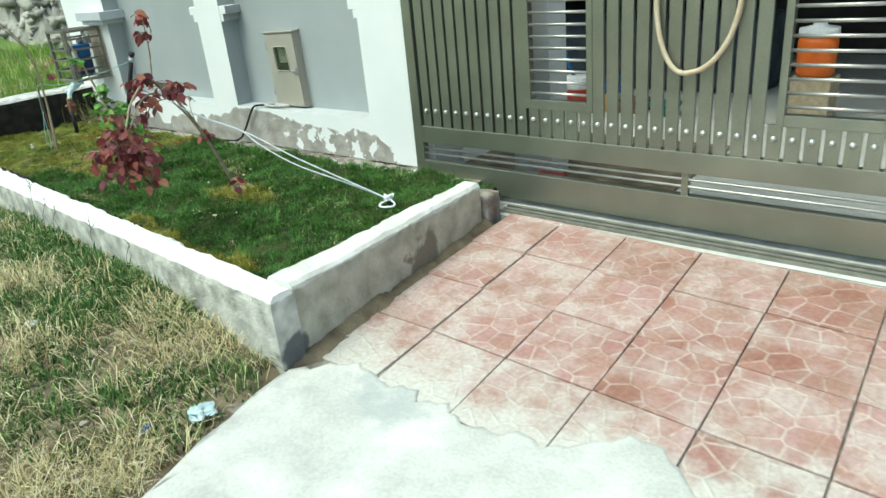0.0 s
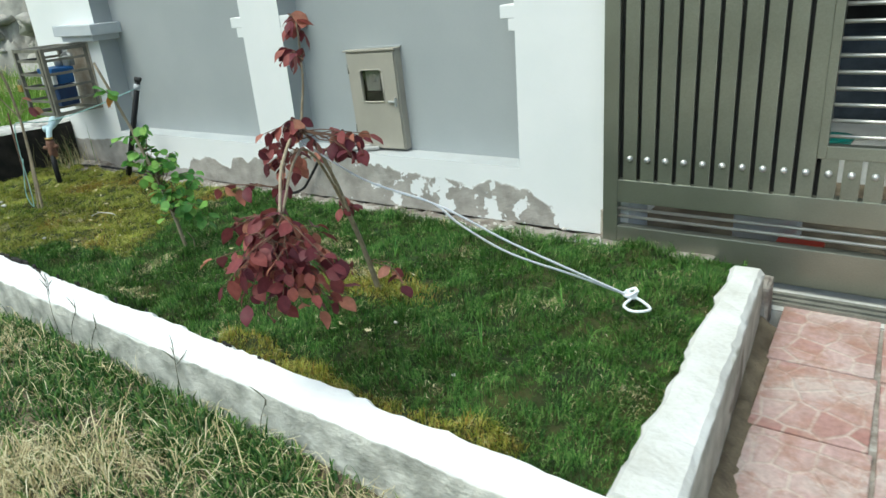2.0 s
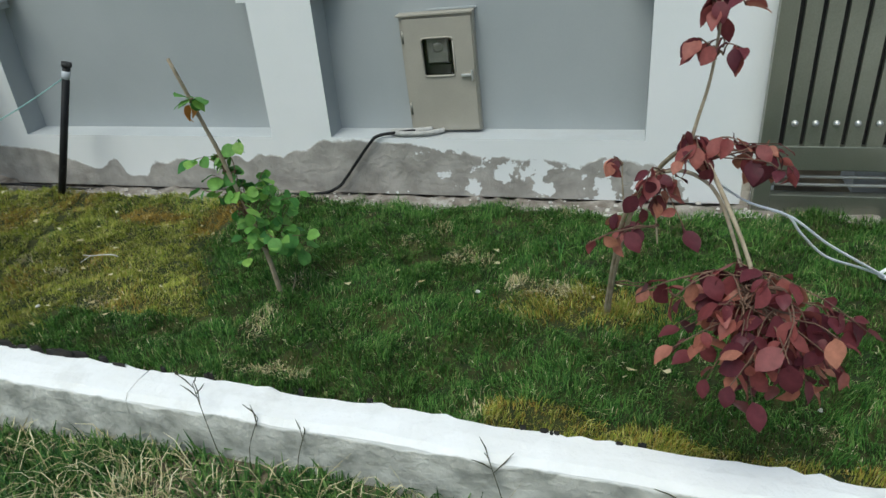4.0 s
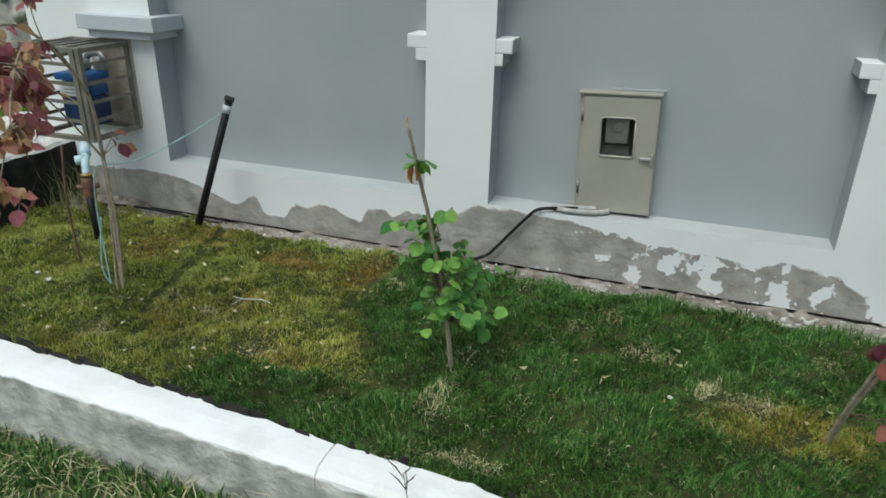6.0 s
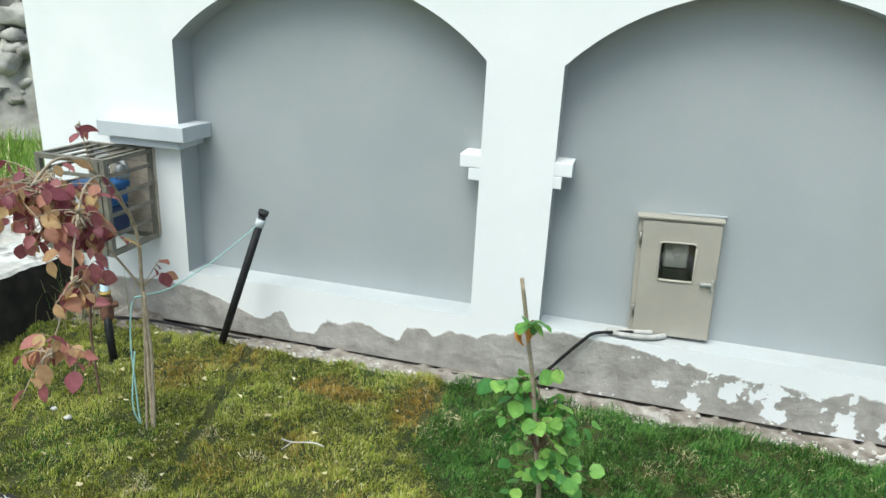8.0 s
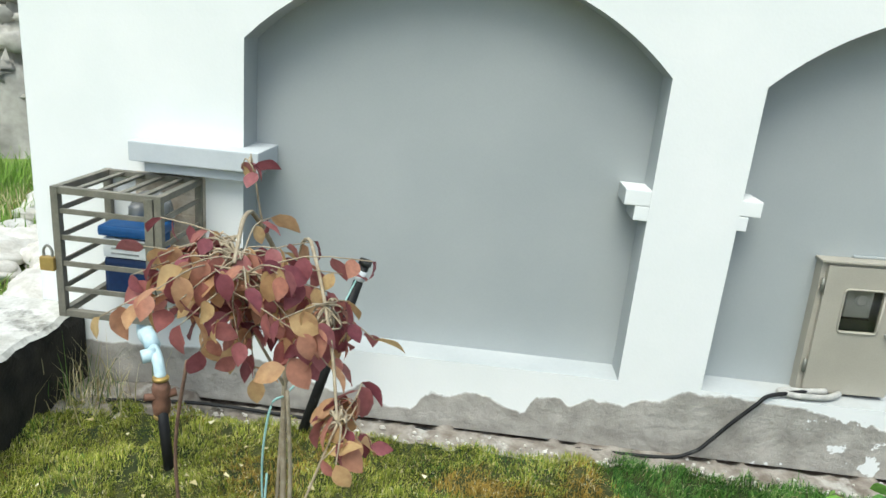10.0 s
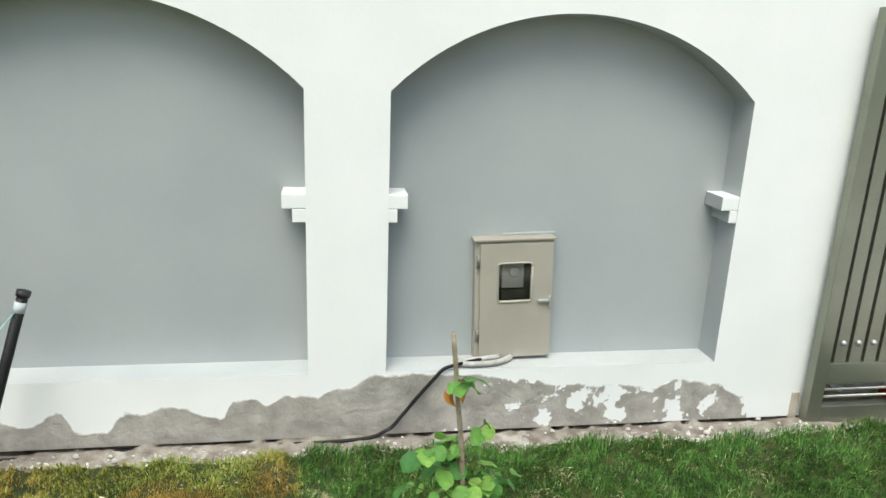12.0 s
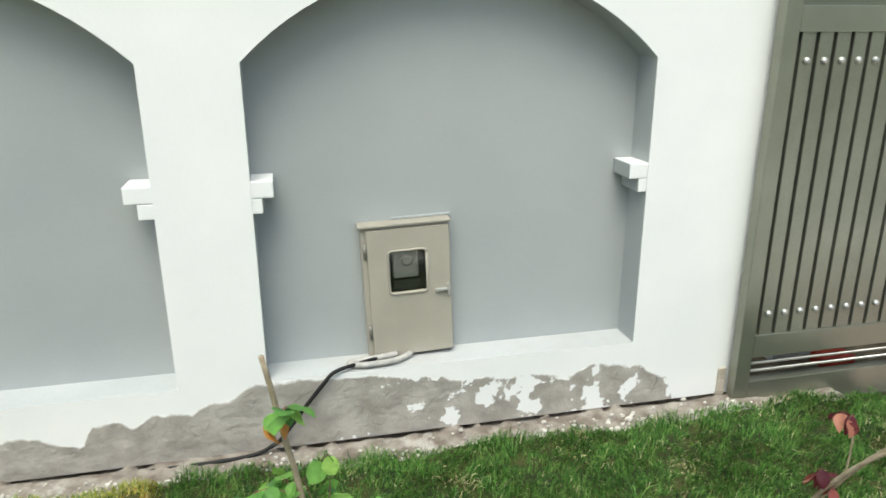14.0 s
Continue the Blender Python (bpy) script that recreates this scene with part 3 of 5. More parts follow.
# ---- sliding gate ----
def gate():
    g = thing("sliding_gate", -2.885, GATE_Y, 0.15, "bronze-painted steel sliding gate with vertical slats and studs", "gate")
    gi = g.matrix_world.inverted()
    L, R = -2.905, 1.45
    Y0, Y1 = GATE_Y, GATE_Y + 0.055

    def put(name, bm, m, label="", parent=g, smooth=False):
        if parent is g:
            bm.transform(gi)
        return part(name, bm, m, parent, label, smooth)

    def rail(name, x0, x1, z0, z1, y0=Y0, y1=Y1):
        put(name, bx(x0, x1, y0, y1, z0, z1, 0.004), M_gate)

    rail("stile", L, L + 0.075, 0.185, 2.26)
    rail("stile", R - 0.075, R, 0.14, 2.26)
    rail("bottom_rail", L + 0.075, R - 0.075, 0.145, 0.325)
    rail("lower_rail", L + 0.075, R - 0.075, 0.45, 0.565)
    rail("upper_rail", L + 0.075, R - 0.075, 1.925, 2.03)
    rail("top_rail", L + 0.075, R - 0.075, 2.15, 2.26)
    for z in (0.372, 0.412):
        put("louvre_rod", tube(bmesh.new(), [(L + 0.07, Y0 + 0.02, z), (R - 0.07, Y0 + 0.02, z)], 0.008), M_steel, "pale steel rod", smooth=True)
    for z in (2.07, 2.11):
        put("louvre_rod", tube(bmesh.new(), [(L + 0.07, Y0 + 0.02, z), (R - 0.07, Y0 + 0.02, z)], 0.008), M_steel, "pale steel rod", smooth=True)
    # added plate: shuts out the bright sky behind the top rods
    put("added_plate", bx(L + 0.075, R - 0.075, Y0 + 0.036, Y0 + 0.044, 2.02, 2.16, 0), M_gate)
    for x in (-1.0, 0.35):
        put("upright", bx(x - 0.02, x + 0.02, Y0 + 0.012, Y1 - 0.008, 0.32, 0.455, 0.003), M_gate)
    wins = ((-1.945, -1.575, 0.79, 1.69), (-0.54, -0.13, 0.79, 1.69), (0.85, 1.22, 0.79, 1.69))
    pitch, first = 0.0845, -2.8165
    k = 0
    while first + k * pitch < R - 0.08:
        a, b = first + k * pitch + 0.0092, first + (k + 1) * pitch - 0.0092
        b = min(b, R - 0.076)
        hit = [w for w in wins if a < w[1] + 0.03 and b > w[0] - 0.03]
        pieces = [(0.56, 1.93)] if not hit else [(0.56, hit[0][2] - 0.05), (hit[0][3] + 0.05, 1.93)]
        for z0, z1 in pieces:
            put("slat", bx(a, b, Y0 + 0.008, Y0 + 0.03, z0, z1, 0.003), M_gate)
        for z in (0.672, 1.81):
            st = lathe(bmesh.new(), [(0.015, 0), (0.015, 0.006), (0.011, 0.013), (0.003, 0.017)], 14)
            st.transform(pose((a + b) / 2, Y0 + 0.008, z, 90, 0, 0))
            put("stud", st, M_stud, "silver domed stud", smooth=True)
        k += 1
    # added near-black plate puts shade behind the first slats; further on the gaps are open
    put("added_plate", bx(L + 0.07, wins[0][0] - 0.01, Y0 + 0.036, Y0 + 0.044, 0.56, 1.93, 0), M_dark, "added near-black sheet painting shade into the slat gaps")
    for w in wins:
        for x in (w[0] - 0.035, w[1]):
            put("window_stile", bx(x, x + 0.035, Y0 + 0.003, Y1, w[2] - 0.055, w[3] + 0.055, 0.003), M_gate)
        for z in (w[2] - 0.055, w[3]):
            put("window_rail", bx(w[0], w[1], Y0 + 0.004, Y1, z, z + 0.055, 0.003), M_gate)
        n = 14
        for i in range(n):
            z = w[2] + (w[3] - w[2]) * (i + 0.6) / n
            put("window_rod", tube(bmesh.new(), [(w[0] - 0.005, Y0 + 0.02, z), (w[1] + 0.005, Y0 + 0.02, z)], 0.0085), M_steel, "pale steel rod", smooth=True)
    put("latch_plate", bx(-2.62, -2.42, Y0 - 0.004, Y0 + 0.01, 0.205, 0.222, 0.002), M_track, "small bare steel strip")
    return g


gate()
# pier at the far end of the gate
tagged(mesh_object("gate_pier", bx(1.5, 1.95, 2.95, 3.45, -0.1, 2.7, 0.01), M_white), "white painted gate pier", "wall", "", "structure")

# floor track of the gate: steel strips, slot shade painted as near-black strips
sill = bmesh.new()
box(sill, -2.3, 1.6, 2.80, 3.09, -0.05, 0.108, 0.003, 1)
tagged(mesh_object("track_bed", sill, [M_track, M_concrete]), "worn concrete sill under the gate", "pavement", "", "structure")
trk = thing("gate_track", -2.1, 2.9, 0.109, "worn steel floor track with dark slots before the gate", "gate track")
for y0, y1, m, h in ((2.845, 2.862, M_track, 0.016), (2.862, 2.878, M_dark, 0.004), (2.878, 2.905, M_track, 0.018), (2.905, 2.925, M_dark, 0.004), (2.925, 2.95, M_track, 0.020), (2.95, 2.985, M_dark, 0.004)):
    b = bx(0, 3.6, y0 - 2.9, y1 - 2.9, 0, h, 0)
    part("strip" if m is M_track else "slot", b, m, trk, "near-black strip painting the slot's shade" if m is M_dark else "")
tagged(mesh_object("soil_bed", bx(-2.88, -1.25, 3.1, 4.6, 0.1, 0.165, 0.01), M_soil), "dark dirt strip behind the gate", "ground", "", "structure")
# broken brick stub between kerb and track
stub = bmesh.new()
box(stub, -2.2, -2.06, 2.66, 2.80, 0.05, 0.27, 0.02)
box(stub, -2.32, -2.16, 2.70, 2.84, 0.05, 0.22, 0.02)
bmesh.ops.subdivide_edges(stub, edges=stub.edges[:], cuts=1)
for v in stub.verts:
    v.co += Vector([0.012 * noise.noise(v.co * 14 + Vector((k * 5, 0, 0))) for k in range(3)])
tagged(mesh_object("brick_stub", stub, M_mortar), "broken mortar and brick end beside the kerb", "brick")

# hose hung on the gate
hose = smooth_path([(-1.02 + 0.255 * math.sin(a) * (1 if abs(a) < 3 else 0.6), GATE_Y - 0.022, 1.36 - (0.385 if math.cos(a) > 0 else 0.44) * math.cos(a)) for a in [math.tau * i / 20 for i in range(21)]], 4)
tagged(mesh_object("hose_loop", tube(bmesh.new(), hose, 0.013, 10), M_hose, smooth=True), "beige rubber hose loop hung on the gate", "hose")
part("hook", tube(bmesh.new(), [(-1.02, GATE_Y + 0.012, 1.79), (-1.02, GATE_Y - 0.04, 1.785), (-1.02, GATE_Y - 0.045, 1.81)], 0.006), M_steel, bpy.data.objects["hose_loop"])

# ---- yard behind the gate ----
tagged(mesh_object("floor", bx(-8.3, 6, 3.09, 9, -0.1, 0.15, 0), M_floorin), "pale yard floor behind the gate", "floor", "", "structure")
hw = bmesh.new()
box(hw, -8.3, -5.2, 6.0, 6.3, 0.15, 4.2, 0)
box(hw, -5.2, 3.0, 6.0, 6.3, 2.7, 4.2, 0)
box(hw, 3.0, 6, 6.0, 6.3, 0.15, 4.2, 0)
tagged(mesh_object("wall_house", hw, M_housewall), "white house wall with a wide garage opening", "wall", "", "structure")
# garage walls near black: the room's dimness is put into their colour
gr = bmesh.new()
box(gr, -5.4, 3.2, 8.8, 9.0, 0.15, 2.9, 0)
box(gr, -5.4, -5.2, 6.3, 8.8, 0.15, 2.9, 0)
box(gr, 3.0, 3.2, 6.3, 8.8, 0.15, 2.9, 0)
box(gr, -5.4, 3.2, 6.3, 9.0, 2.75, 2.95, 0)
tagged(mesh_object("garage", gr, M_indoor), "inside of the garage, its shade painted as near-black walls", "wall", "", "structure")

tagged(mesh_object("yard_post", bx(-2.36, -2.06, 3.42, 3.64, 0.15, 2.75, 0.008), M_housewall), "white painted post behind the gate", "post", "", "structure")
# unseen slab, added to keep the garage front in shade
roofb = bx(-6, 3.2, 4.3, 6.2, 2.75, 2.9, 0.01)
tagged(mesh_object("shade_roof", roofb, M_housewall), "unseen roof added to shade the garage front", "roof", "", "structure")
bk = thing("paint_bucket", -2.98, 5.45, 0.15, "red bucket with white rim and rags", "bucket")
part("body", lathe(bmesh.new(), [(0.10, 0), (0.125, 0.02), (0.14, 0.2), (0.145, 0.21)], 20), M_red, bk, smooth=True)
part("rim", lathe(bmesh.new(), [(0.146, 0.2), (0.15, 0.205), (0.15, 0.3), (0.14, 0.31), (0.10, 0.315)], 20), M_paper, bk, "white rim", True)
tagged(mesh_object("brush_pole", tube(bmesh.new(), [(-3.0, 5.45, 0.4), (-3.05, 5.42, 0.55), (-3.12, 5.40, 0.78)], 0.016), M_blue, smooth=True), "blue plastic brush handle in the bucket", "brush")
cl = thing("water_cooler", -0.96, 5.5, 0.15, "orange drum cooler with a white lid on a stand", "cooler")
part("stand", bx(-0.15, 0.15, -0.15, 0.15, 0, 0.36, 0.01), M_bark, cl)
part("body", lathe(bmesh.new(), [(0.11, 0.36), (0.135, 0.39), (0.14, 0.62), (0.13, 0.66)], 22), M_orange, cl, smooth=True)
part("lid", lathe(bmesh.new(), [(0.13, 0.661), (0.142, 0.67), (0.14, 0.72), (0.05, 0.74), (0.04, 0.78)], 22), M_paper, cl, "white lid", True)
# cloth-covered bulk; what lies under the cloth is unknown
bin_ = bx(-4.9, -1.55, 6.35, 7.1, 0.15, 0.86, 0.08)
bmesh.ops.subdivide_edges(bin_, edges=bin_.edges[:], cuts=4, use_grid_fill=True)
for v in bin_.verts:
    if v.co.z > 0.2:
        v.co += Vector((0.03, 0.06, 0.05)) * noise.noise(v.co * 2.3)
tagged(mesh_object("covered_bulk", bin_, M_slate, smooth=True), "long low unidentified bulk under a slate-blue cloth in the garage", "bench")
tagged(mesh_object("amber_tub", lathe(bmesh.new(), [(0.06, 0), (0.075, 0.02), (0.09, 0.13), (0.08, 0.14)], 18, (-2.68, 5.42, 0.15)), M_amber, smooth=True), "amber plastic tub on the yard floor", "tub")
tagged(mesh_object("wooden_crate", bx(-2.52, -2.30, 5.36, 5.58, 0.15, 0.27, 0.008), M_darkbark), "dark brown wooden crate on the yard floor", "crate")
tagged(mesh_object("teal_bowl", lathe(bmesh.new(), [(0.07, 0), (0.10, 0.02), (0.14, 0.10), (0.145, 0.11), (0.12, 0.10)], 22, (-2.10, 5.40, 0.15)), M_teal, smooth=True), "teal plastic bowl on the yard floor", "bowl")
crumple("cloth_bag", (-2.72, 5.75, 0.32), 0.15, M_blue, "bright blue plastic bag in the yard", 5.0)
tagged(mesh_object("brick", bx(-2.14, -1.93, 3.3, 3.4, 0.15, 0.22, 0.008), M_red), "loose red brick behind the gate", "brick")


# ---- electricity meter box ----
def meter_box():
    b = new("meter_box")
    b.matrix_world = pose(-4.43, 3.245, 0.562, 0, -2.0, 0)
    tagged(b, "beige steel electricity meter box with small glass window", "meter box")
    fr = bmesh.new()
    for x0, x1, z0, z1 in ((-0.19, -0.165, 0, 0.6), (0.165, 0.19, 0, 0.6), (-0.165, 0.165, 0, 0.03), (-0.165, 0.165, 0.575, 0.6)):
        box(fr, x0, x1, -0.055, 0.02, z0, z1, 0.003)
    box(fr, -0.166, 0.166, -0.002, 0.015, 0.02, 0.58)
    part("casing", fr, M_box, b)
    dr = bmesh.new()
    for x0, x1, z0, z1 in ((-0.168, -0.078, 0.012, 0.588), (0.08, 0.184, 0.012, 0.588), (-0.078, 0.08, 0.012, 0.302), (-0.078, 0.08, 0.488, 0.588)):
        box(dr, x0, x1, -0.072, -0.0555, z0, z1)
    bmesh.ops.remove_doubles(dr, verts=dr.verts, dist=0.0002)
    door = part("door", dr, M_box, b)
    bead = bmesh.new()
    pts = []
    for cx, cz, a0 in ((0.066, 0.474, 0), (-0.064, 0.474, 90), (-0.064, 0.316, 180), (0.066, 0.316, 270)):
        pts += [(cx + 0.018 * math.cos(radians(a0 + k * 30)), -0.073, cz + 0.018 * math.sin(radians(a0 + k * 30))) for k in range(4)]
    pts.append(pts[0])
    part("window_bead", tube(bead, pts, 0.005, 6), M_box, door, smooth=True)
    p = part("pane", bx(-0.077, 0.079, -0.066, -0.063, 0.303, 0.487, 0), M_glass, door, "dirty clear window pane")
    p.visible_shadow = False
    # sheet added over the beige casing; the inside's shade is its colour
    part("backing", bx(-0.16, 0.16, -0.006, -0.0035, 0.04, 0.57, 0), M_dark, b, "near-black sheet painting the shade inside the box")
    ins = bmesh.new()
    box(ins, -0.06, 0.05, -0.05, -0.007, 0.36, 0.485, 0.008)
    part("meter", ins, M_grime, b, "pale meter body behind the pane")
    dial = lathe(bmesh.new(), [(0.026, 0), (0.026, 0.006), (0.018, 0.01)], 16)
    dial.transform(pose(0.0, -0.05, 0.44, 90, 0, 0))
    part("dial", dial, M_grime, b, "grey round dial")
    part("terminal_block", bx(-0.06, 0.06, -0.045, -0.007, 0.305, 0.35, 0.004), M_dark, b, "black terminal block")
    la = bmesh.new()
    box(la, 0.115, 0.172, -0.088, -0.0725, 0.292, 0.306, 0.004)
    box(la, 0.166, 0.176, -0.092, -0.0725, 0.27, 0.325, 0.003)
    part("latch", la, M_stud, door, "worn steel latch")
    for z in (0.10, 0.47):
        part("hinge", tube(bmesh.new(), [(-0.176, -0.064, z), (-0.176, -0.064, z + 0.06)], 0.008), M_track, b, "bare steel hinge", True)
    rf = bmesh.new()
    box(rf, -0.20, 0.195, -0.075, 0.0, 0.6005, 0.611, 0.003)
    part("drip_cap", rf, M_box, b)
    part("sealant", bx(-0.05, 0.205, -0.012, 0.0, 0.6115, 0.622, 0.003), M_grey, b, "smeared grey sealant")
    return b


meter_box()

# cable from the box down to the wall foot, and a pale conduit loop
cab = smooth_path([(-4.56, 3.16, 0.578), (-4.68, 3.11, 0.578), (-4.78, 3.07, 0.572), (-4.83, 3.055, 0.53), (-4.92, 3.055, 0.42), (-4.98, 3.05, 0.345), (-5.05, 3.045, 0.275), (-5.2, 3.04, 0.235), (-5.7, 3.05, 0.222), (-6.2, 3.05, 0.225), (-6.7, 3.03, 0.222), (-7.2, 2.97, 0.27), (-7.6, 2.9, 0.275)], 7)
tagged(mesh_object("power_cable", tube(bmesh.new(), cab, 0.0088, 8), M_blackpipe, smooth=True), "black power cable running down to the wall foot", "cable")
con = smooth_path([(-4.44, 3.17, 0.574), (-4.52, 3.115, 0.574), (-4.64, 3.10, 0.574), (-4.71, 3.12, 0.574), (-4.69, 3.145, 0.574), (-4.60, 3.15, 0.576), (-4.50, 3.165, 0.58)], 6)
tagged(mesh_object("conduit_loop", tube(bmesh.new(), con, 0.014, 8), M_conduit, smooth=True), "pale grey conduit loop lying on the ledge", "conduit")

# ---- water meter cage ----
def cage():
    x0, x1, y0, y1, z0, z1 = -7.65, -7.232, 2.70, 3.083, 0.745, 1.258
    c = thing("meter_cage", x0, y0, z0, "olive painted steel bar cage fixed to the wall", "cage")
    inv = c.matrix_world.inverted()

    def put(name, bm, m=M_cage, label="", parent=c, smooth=False):
        bm.transform(inv)
        return part(name, bm, m, parent, label, smooth)

    w = 0.028
    for x in (x0, x1 - w):
        for y in (y0, y1 - w):
            put("post", bx(x, x + w, y, y + w, z0, z1, 0.002))
    put("hinge_post", bx(x1 - 0.062, x1 - 0.030, y0 - 0.006, y0 + 0.02, z0 + 0.01, z1 - 0.01, 0.002))
    for z in (z0, z1 - w):
        for y in (y0, y1 - w):
            put("rail", bx(x0 + w, x1 - w, y + 0.001, y + w - 0.001, z + 0.001, z + w - 0.001, 0.002))
        for x in (x0, x1 - w):
            put("rail", bx(x + 0.001, x + w - 0.001, y0 + w, y1 - w, z + 0.001, z + w - 0.001, 0.002))
    for i in range(1, 5):
        z = z0 + (z1 - z0) * i / 5
        put("bar", bx(x0 + w, x1 - w, y0 + 0.006, y0 + 0.014, z, z + 0.02, 0.002))
        put("bar", bx(x0 + 0.008, x0 + 0.016, y0 + w, y1 - w, z, z + 0.02, 0.002))
        put("bar", bx(x1 - 0.016, x1 - 0.008, y0 + w, y1 - w, z, z + 0.02, 0.002))
    for i in range(1, 5):
        x = x0 + (x1 - x0) * i / 5
        put("top_bar", bx(x - 0.011, x + 0.011, y0 + w, y1 - w, z1 - 0.016, z1 - 0.006, 0.002))
    return c


cage()
raw = bmesh.new()
for i in range(6):
    box(raw, -7.52 - 0.01 * noise.noise(Vector((i, 2, 0))), -7.225 + 0.012 * noise.noise(Vector((i * 2, 7, 0))), WALL_Y - 0.014 - 0.006 * noise.noise(Vector((i, 9, 0))), WALL_Y + 0.01, 0.76 + 0.083 * i, 0.8435 + 0.083 * i, 0.005)
tagged(mesh_object("cement_patch", raw, M_tan), "raw brown cement patch behind the meter cage", "wall", "", "structure")
pl = thing("padlock", -7.675, 2.70, 0.93, "brass padlock on the cage door", "padlock")
part("body", bx(-0.028, 0.028, -0.014, 0.014, 0, 0.055, 0.005), M_brass, pl)
part("shackle", tube(bmesh.new(), smooth_path([(-0.016, 0, 0.05), (-0.016, 0, 0.08), (0, 0, 0.097), (0.016, 0, 0.08), (0.016, 0, 0.05)], 4), 0.005, 8), M_track, pl, "dark steel shackle", True)

wm = thing("water_meter", -7.42, 2.88, 0.80, "blue plastic water meter with white label inside the cage", "water meter")
part("base", bx(-0.10, 0.10, -0.08, 0.08, 0, 0.17, 0.02), M_navy, wm, "navy lower body")
part("label", bx(-0.095, 0.08, -0.086, -0.05, 0.172, 0.25, 0.006), M_paper, wm, "white printed label")
for i in range(3):
    part("print_line", bx(-0.06, 0.05 - 0.02 * i, -0.0885, -0.087, 0.188 + 0.02 * i, 0.194 + 0.02 * i, 0), M_grime, wm, "grey line of print")
part("body", bx(-0.098, 0.10, -0.045, 0.08, 0.172, 0.255, 0.01), M_blue, wm)
part("lid", bx(-0.112, 0.115, -0.095, 0.09, 0.257, 0.30, 0.015), M_blue, wm)
pw = bmesh.new()
tube(pw, smooth_path([(-7.50, 2.98, 0.78), (-7.50, 2.99, 1.05), (-7.46, 2.99, 1.17), (-7.36, 2.99, 1.18), (-7.33, 2.98, 1.10)], 5), 0.018, 10)
lathe(pw, [(0.03, 0), (0.034, 0.01), (0.034, 0.05), (0.022, 0.06)], 12, (-7.44, 2.93, 1.10))
lathe(pw, [(0.024, 0), (0.028, 0.01), (0.028, 0.07), (0.014, 0.08)], 12, (-7.34, 2.94, 1.10))
tagged(mesh_object("pipework", pw, M_grime, smooth=True), "grey metal pipework behind the water meter", "pipe")
sp = thing("supply_pipe", -7.14, 2.52, 0.27, "black supply pipe with rusty valve and pale blue fittings", "pipe")
part("pipe", tube(bmesh.new(), [(0, 0, -0.05), (-0.02, 0.01, 0.12), (-0.04, 0.03, 0.24)], 0.02, 12), M_blackpipe, sp, "black plastic pipe", True)
vv = lathe(bmesh.new(), [(0.022, 0.19), (0.03, 0.2), (0.034, 0.24), (0.028, 0.27), (0.034, 0.30), (0.026, 0.33)], 14, (-0.042, 0.035, 0))
tube(vv, [(-0.042, 0.035, 0.265), (-0.09, 0.0, 0.275)], 0.014, 10)
tube(vv, [(-0.042, 0.035, 0.27), (0.005, 0.06, 0.28)], 0.016, 10)
part("valve", vv, M_rustvalve, sp, "rusty brown gate valve", True)
for z in (0.18, 0.335):
    part("band", lathe(bmesh.new(), [(0.026, z), (0.03, z + 0.003), (0.03, z + 0.012), (0.026, z + 0.015)], 14, (-0.042, 0.034, 0)), M_brass, sp, "yellow tape band", True)
pv = tube(bmesh.new(), smooth_path([(-0.045, 0.04, 0.34), (-0.07, 0.07, 0.40), (-0.12, 0.13, 0.42), (-0.19, 0.2, 0.43), (-0.24, 0.3, 0.47)], 5), 0.021, 12)
tube(pv, [(-0.085, 0.09, 0.41), (-0.125, 0.06, 0.405)], 0.026, 10)
tube(pv, [(-0.11, 0.12, 0.42), (-0.16, 0.17, 0.46)], 0.029, 10)
part("fitting", pv, M_pvc, sp, "pale blue plastic elbow", True)

# ---- black leaning post ----
po = thing("black_post", -6.735, 2.83, 0.25, "black pipe post leaning against the wall niche", "post")
ptop, pbase = Vector((-6.52, 2.985, 1.0)) - Vector((-6.735, 2.83, 0.25)), Vector((0, 0, -0.03))
part("pipe", tube(bmesh.new(), [pbase, (pbase + ptop) / 2, ptop], 0.021, 14), M_blackpipe, po, smooth=True)
part("rim", tube(bmesh.new(), [ptop - ptop.normalized() * 0.012, ptop + ptop.normalized() * 0.012], 0.027, 14), M_blackpipe, po, smooth=True)
part("tape_wrap", tube(bmesh.new(), [ptop * 0.90, ptop * 0.955], 0.0235, 12), M_cap, po, "pale tape wrapped below the rim", True)
tw = smooth_path([(-6.55, 2.96, 0.93), (-6.57, 2.6, 0.86), (-6.59, 2.30, 0.83), (-6.59, 2.12, 0.86), (-6.62, 2.08, 0.84), (-6.64, 2.07, 0.66), (-6.63, 2.06, 0.45), (-6.62, 2.05, 0.33), (-6.60, 2.03, 0.30), (-6.62, 2.02, 0.40), (-6.625, 2.07, 0.62)], 6)
tagged(mesh_object("twine", tube(bmesh.new(), tw, 0.0035, 6), M_twine, smooth=True), "pale green twine tying a sapling to the post", "twine")


